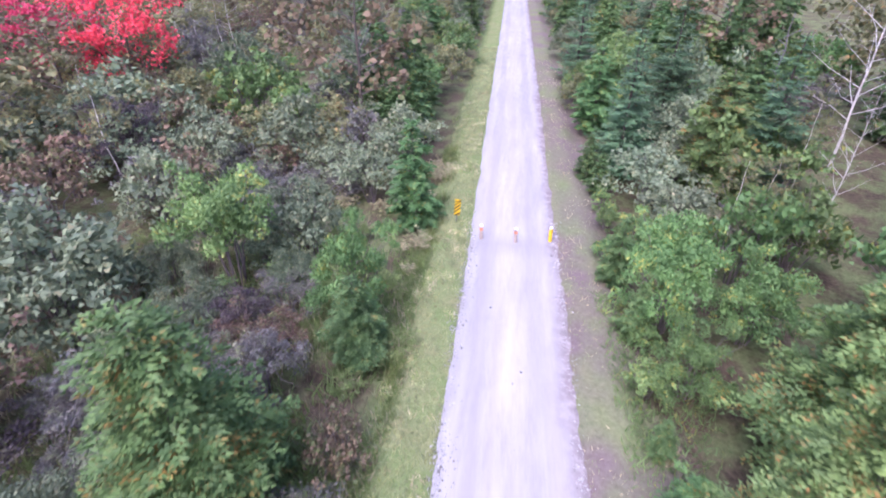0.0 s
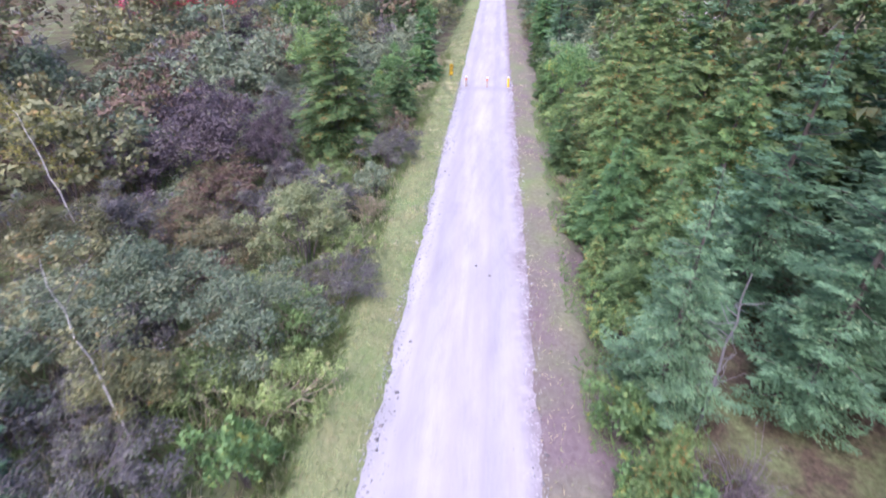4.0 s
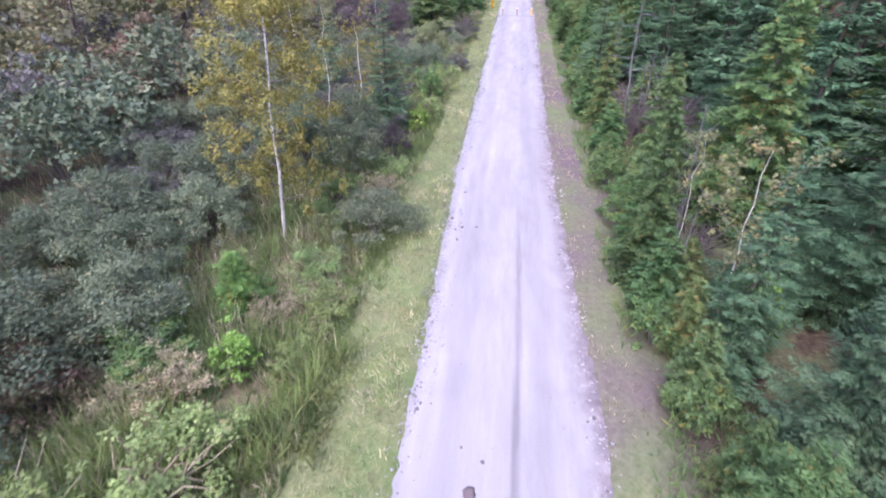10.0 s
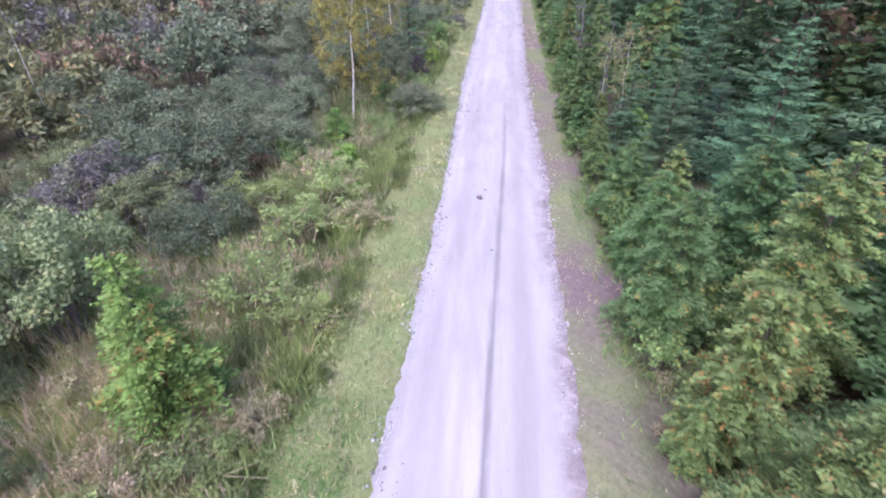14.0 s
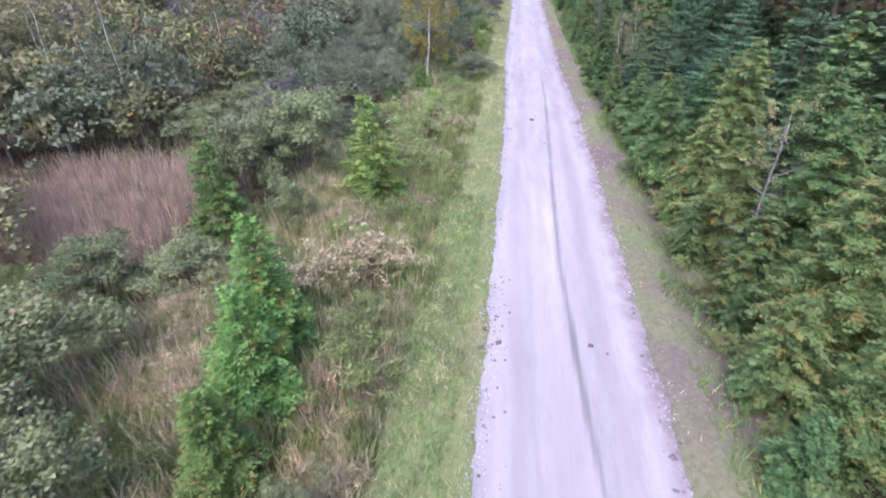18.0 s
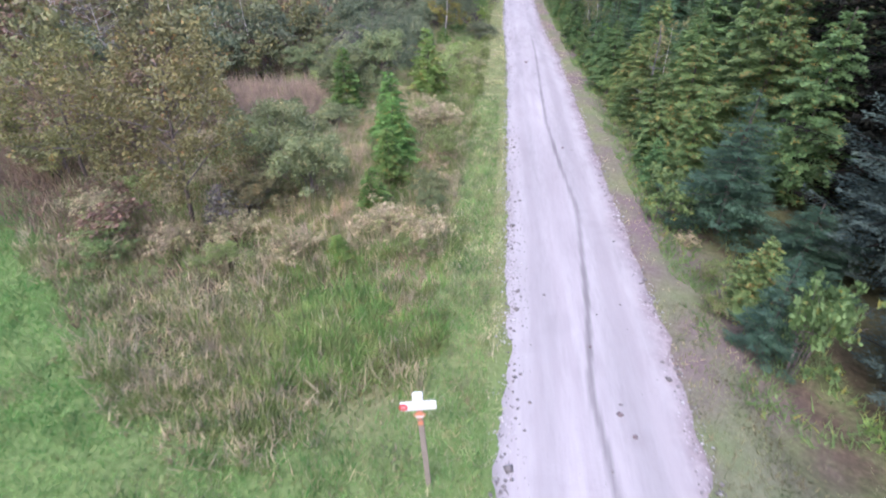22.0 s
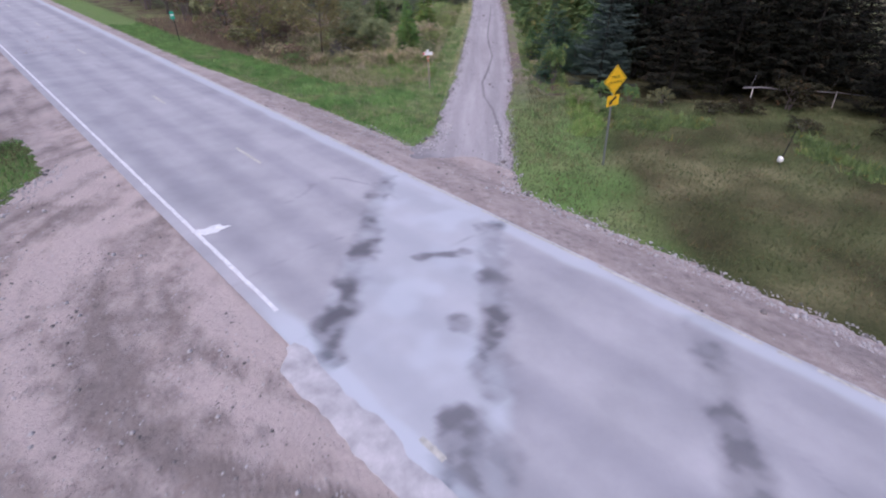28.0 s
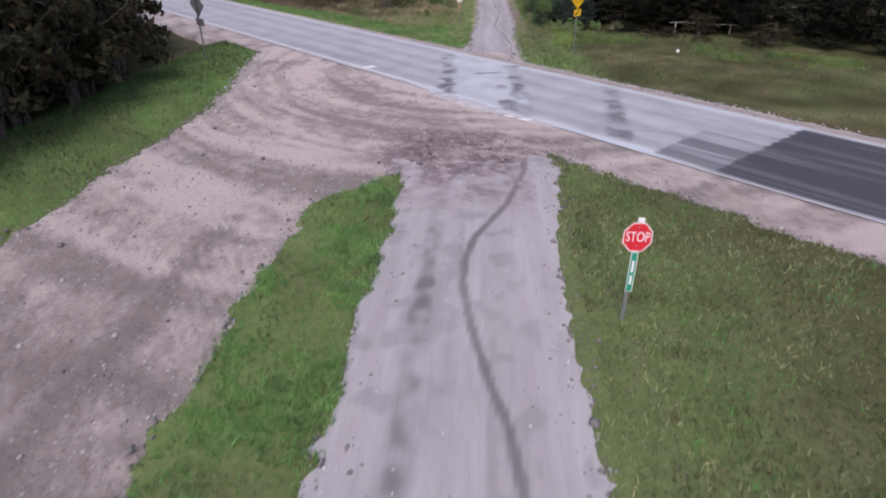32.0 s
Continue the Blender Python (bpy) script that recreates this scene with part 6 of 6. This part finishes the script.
def ngon(n, r, cx=0.0, cz=0.0, turn=0.0):
    return [(cx + r * math.cos(radians(turn) + 2 * math.pi * k / n), cz + r * math.sin(radians(turn) + 2 * math.pi * k / n)) for k in range(n)]


def words(text, size, mat, x, y, z, parent, name="lettering", width=None):
    cu = bpy.data.curves.new(name, "FONT")
    cu.body, cu.size, cu.align_x, cu.align_y, cu.extrude = text, size, "CENTER", "CENTER", 0.001
    tmp = bpy.data.objects.new(name, cu)
    scene.collection.objects.link(tmp)
    bpy.context.view_layer.update()
    me = bpy.data.meshes.new_from_object(tmp.evaluated_get(bpy.context.evaluated_depsgraph_get()))
    bpy.data.objects.remove(tmp)
    if width:
        k = width / (max(v.co.x for v in me.vertices) - min(v.co.x for v in me.vertices))
        for v in me.vertices:
            v.co.x *= k
    me.materials.clear()
    me.materials.append(mat)
    ob = new(name, me)
    ob.parent = parent
    ob.matrix_basis = pose(x, y, z, 90, 0, 0)
    return ob


def channel_post(h, mat, parent):
    bm = bmesh.new()
    h += 0.15
    box(bm, 0, 0.035, h / 2 - 0.35, 0.05, 0.006, h + 0.4)
    box(bm, -0.028, 0.05, h / 2 - 0.35, 0.006, 0.03, h + 0.4)
    box(bm, 0.028, 0.05, h / 2 - 0.35, 0.006, 0.03, h + 0.4)
    return part("post", bm, mat, parent)


def bolts(parent, zs, mat):
    for z in zs:
        bm = bmesh.new()
        bmesh.ops.create_cone(bm, cap_ends=True, segments=8, radius1=0.012, radius2=0.009, depth=0.012, matrix=pose(0, -0.008, z, 90))
        part("bolt", bm, mat, parent)


def trail_crossing_sign():
    e = new("warning_sign")
    channel_post(3.1, M_STEEL, e)
    d = part("sign_plate", plate(ngon(4, 0.44, 0, 2.72, 90), 0.004, 0.0), M_YELLOW, e, "yellow diamond warning plate")
    part("border", frame_ring(ngon(4, 0.41, 0, 2.72, 90), ngon(4, 0.392, 0, 2.72, 90), -0.002), M_BLACK, d)
    words("TRAIL", 0.125, M_BLACK, 0, -0.004, 2.80, d)
    words("CROSSING", 0.11, M_BLACK, 0, -0.004, 2.65, d)
    a = part("arrow_plate", plate([(-0.24, 1.95), (0.24, 1.95), (0.24, 2.27), (-0.24, 2.27)], 0.004, 0.0), M_YELLOW, e, "yellow plate with a black down-pointing arrow")
    arrow = [(-0.15, 1.99), (-0.01, 2.02), (-0.05, 2.055), (0.14, 2.18), (0.09, 2.24), (-0.09, 2.10), (-0.13, 2.14)]
    part("arrow", plate(arrow, 0.002, -0.003), M_BLACK, a)
    bolts(e, (3.0, 2.45, 2.22, 2.0), M_STEEL)
    e.matrix_basis = pose(4.27, -60.8, ground_z(4.27, -60.8), 0, -4, 33)
    tagged(e, "yellow diamond trail-crossing warning sign on a steel post", "road sign")


def frame_ring(outer, inner, y):
    bm = bmesh.new()
    o = [bm.verts.new((x, y, z)) for x, z in outer]
    i = [bm.verts.new((x, y, z)) for x, z in inner]
    for k in range(len(o)):
        bm.faces.new((o[k - 1], o[k], i[k], i[k - 1]))
    return bm


def stop_sign():
    e = new("stop_sign")
    channel_post(1.72, M_STEEL, e)
    o = part("sign_plate", plate(ngon(8, 0.247, 0, 1.47, 22.5), 0.004), M_RED, e, "red octagonal stop plate")
    part("border", frame_ring(ngon(8, 0.243, 0, 1.47, 22.5), ngon(8, 0.226, 0, 1.47, 22.5), -0.002), M_WHITE, o)
    words("STOP", 0.215, M_WHITE, 0, -0.004, 1.47, o, "lettering", 0.37)
    bm = bmesh.new()
    box(bm, 0.02, 0.01, 1.735, 0.1, 0.02, 0.07, 0.004)
    part("top_tag", bm, M_WHITE, e, "small white tag")
    g = part("name_plate", plate([(-0.055, 0.6), (0.055, 0.6), (0.055, 1.24), (-0.055, 1.24)], 0.003, -0.002), M_GREENS, e, "narrow upright green plate with white edge")
    part("border", frame_ring([(-0.053, 0.602), (0.053, 0.602), (0.053, 1.238), (-0.053, 1.238)], [(-0.043, 0.612), (0.043, 0.612), (0.043, 1.228), (-0.043, 1.228)], -0.004), M_WHITE, g)
    for z0, z1 in ((0.72, 0.86), (0.92, 1.1)):
        part("writing_bar", plate([(-0.018, z0), (0.018, z0), (0.018, z1), (-0.018, z1)], 0.001, -0.005), M_WHITE, g)
    bolts(e, (1.62, 1.34), M_STEEL)
    e.matrix_basis = pose(1.54, -84.12, ground_z(1.54, -84.12) - 0.10, -15, 4, 7) @ Matrix.Diagonal((1.03, 1.03, 1.02, 1))
    tagged(e, "red octagonal stop sign with a green plate on its leaning post", "road sign")


def trail_post():
    e = new("trail_marker")
    bm = bmesh.new()
    box(bm, 0, 0, 0.72, 0.075, 0.075, 1.95, 0.008)
    part("post", bm, M_POST, e)
    b = part("sign_board", box(bmesh.new(), 0.0, -0.06, 1.62, 0.46, 0.02, 0.14, 0.004), M_WHITE, e, "white finger board")
    part("no_entry_disc", plate(ngon(20, 0.055, -0.19, 1.62), 0.002, -0.075), M_RED, b, "red ring symbol")
    part("symbol_bar", plate([(-0.22, 1.61), (-0.16, 1.61), (-0.16, 1.63), (-0.22, 1.63)], 0.001, -0.078), M_WHITE, b)
    part("cap", box(bmesh.new(), 0, -0.02, 1.73, 0.13, 0.09, 0.09, 0.01), M_WHITE, e, "white post cap")
    d = part("diamond_plate", plate(ngon(4, 0.085, 0, 1.45, 90), 0.003, -0.055), M_ORANGE, e, "orange reflective diamond")
    part("symbol_bar", plate([(-0.05, 1.41), (0.05, 1.41), (0.05, 1.435), (-0.05, 1.435)], 0.001, -0.058), M_WHITE, d)
    part("route_plate", plate([(-0.035, 1.26), (0.035, 1.26), (0.035, 1.34), (-0.035, 1.34)], 0.003, -0.05), M_ORANGE, e, "small pink-orange route plate")
    e.matrix_basis = pose(-2.24, -52.4, ground_z(-2.24, -52.4), 0, -3.5, 8) @ Matrix.Diagonal((0.92, 0.92, 1.0, 1))
    tagged(e, "wooden trail marker post with a white board and orange diamond", "trail sign")


def object_marker():
    e = new("object_marker")
    channel_post(1.25, M_STEEL, e)
    p = part("sign_plate", plate([(-0.15, 0.42), (0.15, 0.42), (0.15, 1.32), (-0.15, 1.32)], 0.004), M_YELLOW, e, "yellow plate with slanting black stripes")
    for k in range(5):
        z = 0.42 + k * 0.2
        pts = [(-0.148, max(0.422, z - 0.1)), (0.148, min(z + 0.2, 1.318)), (0.148, min(z + 0.3, 1.319)), (-0.148, z)]
        if k == 0:
            pts = [(-0.148, 0.422), (0.0, 0.422), (0.148, 0.52), (0.148, 0.62), (-0.148, 0.42 + 0.005)]
        part("stripe", plate(pts, 0.001, -0.003), M_BLACK, p)
    e.matrix_basis = pose(-1.98, 15.6, ground_z(-1.98, 15.6), 0, 4, 6) @ Matrix.Diagonal((0.7, 0.7, 0.68, 1))
    tagged(e, "yellow and black striped hazard marker beside the trail", "road sign")


def bollard(x, y, colour, label):
    e = new("bollard")
    bm = bmesh.new()
    bmesh.ops.create_cone(bm, cap_ends=True, segments=12, radius1=0.075, radius2=0.07, depth=1.0, matrix=Matrix.Translation((0, 0, 0.4)))
    part("post", bm, M_PALEPOST if colour is not M_YELLOW else M_YELLOW, e)
    bm = bmesh.new()
    bmesh.ops.create_cone(bm, cap_ends=True, segments=12, radius1=0.08, radius2=0.05, depth=0.1, matrix=Matrix.Translation((0, 0, 0.93)))
    part("cap", bm, M_WHITE, e, "white cap")
    bm = bmesh.new()
    bmesh.ops.create_cone(bm, cap_ends=False, segments=12, radius1=0.079, radius2=0.077, depth=0.16, matrix=Matrix.Translation((0, 0, 0.72)))
    part("reflector_band", bm, colour, e)
    e.matrix_basis = pose(x, y, drop(x, y) - 0.05) @ Matrix.Diagonal((0.8, 0.8, 0.62, 1))
    tagged(e, label, "bollard", "bollards across the trail")


def sign_back():
    e = new("road_sign_back")
    channel_post(2.7, M_STEEL, e)
    part("sign_plate", plate(ngon(4, 0.5, 0, 2.35, 90), 0.005, 0.0), M_STEEL, e, "bare metal back of a diamond plate")
    part("lower_plate", plate([(-0.28, 1.5), (0.28, 1.5), (0.28, 1.8), (-0.28, 1.8)], 0.005, 0.0), M_STEEL, e, "bare metal back of a small plate")
    e.matrix_basis = pose(-13.3, -66.75, ground_z(-13.3, -66.75), 0, -2, 150)
    tagged(e, "road sign seen from its bare metal back", "road sign")


def green_marker():
    e = new("address_marker")
    channel_post(1.6, M_BLACK, e)
    p = part("sign_plate", plate([(-0.2, 1.3), (0.2, 1.3), (0.2, 1.75), (-0.2, 1.75)], 0.004), M_GREENS, e, "small green plate")
    part("writing_bar", plate([(-0.13, 1.48), (0.13, 1.48), (0.13, 1.58), (-0.13, 1.58)], 0.001, -0.003), M_WHITE, p)
    e.matrix_basis = pose(-19.4, -43.0, ground_z(-19.4, -43.0), 0, -4, -20)
    tagged(e, "small green marker plate on a post by the road", "road sign")


def utility_marker():
    e = new("utility_marker")
    bm = bmesh.new()
    bmesh.ops.create_cone(bm, cap_ends=True, segments=8, radius1=0.02, radius2=0.015, depth=1.3, matrix=Matrix.Translation((0.08, 0.1, 0.5)))
    part("rod", bm, M_BLACK, e)
    part("bag", shaped_bag(), M_WHITE, e, "white plastic bag or cover")
    e.matrix_basis = pose(10.0, -60.1, ground_z(10.0, -60.1), 0, 6, 0)
    tagged(e, "thin dark stake with a white cover at its foot", "marker")


def shaped_bag():
    bm = bmesh.new()
    bmesh.ops.create_icosphere(bm, subdivisions=2, radius=0.10, matrix=Matrix.Translation((-0.02, 0, 0.2)))
    for v in bm.verts:
        v.co += v.co.normalized() * 0.05 * noise.noise(v.co * 9)
    return bm


trail_crossing_sign()
stop_sign()
trail_post()
object_marker()
bollard(-1.05, 14.7, M_ORANGE, "worn wooden bollard with an orange band")
bollard(0.1, 14.6, M_ORANGE, "worn wooden bollard with an orange band")
bollard(1.25, 14.8, M_YELLOW, "yellow bollard with a white cap")
sign_back()
green_marker()
utility_marker()


def dirt_lump(x, y, r, seed):
    bm = bmesh.new()
    bmesh.ops.create_icosphere(bm, subdivisions=2, radius=r)
    for v in bm.verts:
        v.co *= 1 + 0.45 * noise.noise(v.co * (3.0 / r) * 0.4 + Vector((seed, 0, 0)))
        v.co.z *= 0.4
    ob = new("dirt_lump", mesh_of("dirt_lump", [tuple(v.co) for v in bm.verts], [[v.index for v in f.verts] for f in bm.faces], M_CLOD, True))
    ob.matrix_basis = pose(x, y, drop(x, y) + 0.012 + r * 0.25, 0, 0, seed * 40)
    tagged(ob, "dark flat lump of dirt on the pale trail", "dirt", "lumps on the trail")


for k, (x, y, r) in enumerate(((-0.12, -26.9, 0.09), (0.02, -26.4, 0.03), (-0.3, -26.2, 0.02), (0.7, -39.6, 0.05), (0.55, -50.9, 0.05), (0.7, -51.3, 0.04), (0.3, -49.4, 0.03))):
    dirt_lump(x, y, r, k)


def fallen_birch():
    e = new("fallen_tree")
    r_ = np.random.default_rng(5)
    p = np.array([(x, 0.1 * math.sin(x), 0.75 - 0.02 * x + 0.04 * math.sin(2 * x)) for x in np.linspace(0, 6.6, 9)])
    part("trunk", mesh_of("trunk", *tube(p, np.linspace(0.045, 0.02, 9), 7), M_DEAD, True), None, e)
    for x in (0.3, 0.9, 1.6, 2.2, 2.9, 3.6, 4.5, 5.4):
        b = np.array([x, 0.1 * math.sin(x), 0.75])
        t = b + np.array([r_.uniform(-0.4, 0.3), r_.uniform(-0.2, 0.2), r_.uniform(0.35, 0.9)])
        part("branch", mesh_of("branch", *tube([b, (b + t) / 2 + r_.normal(0, 0.06, 3), t], [0.014, 0.010, 0.005], 5), M_DEAD, True), None, e)
    for x in (0.4, 4.0):
        part("branch", mesh_of("branch", *tube([[x, 0, 0.75], [x + 0.1, 0.05, -0.4]], [0.03, 0.03], 5), M_BIRCH, True), None, e)
    e.matrix_basis = pose(11.8, -52.4, ground_z(11.8, -52.4), 0, 0, 0)
    tagged(e, "fallen pale birch trunk with upright bare branches", "fallen tree")


fallen_birch()
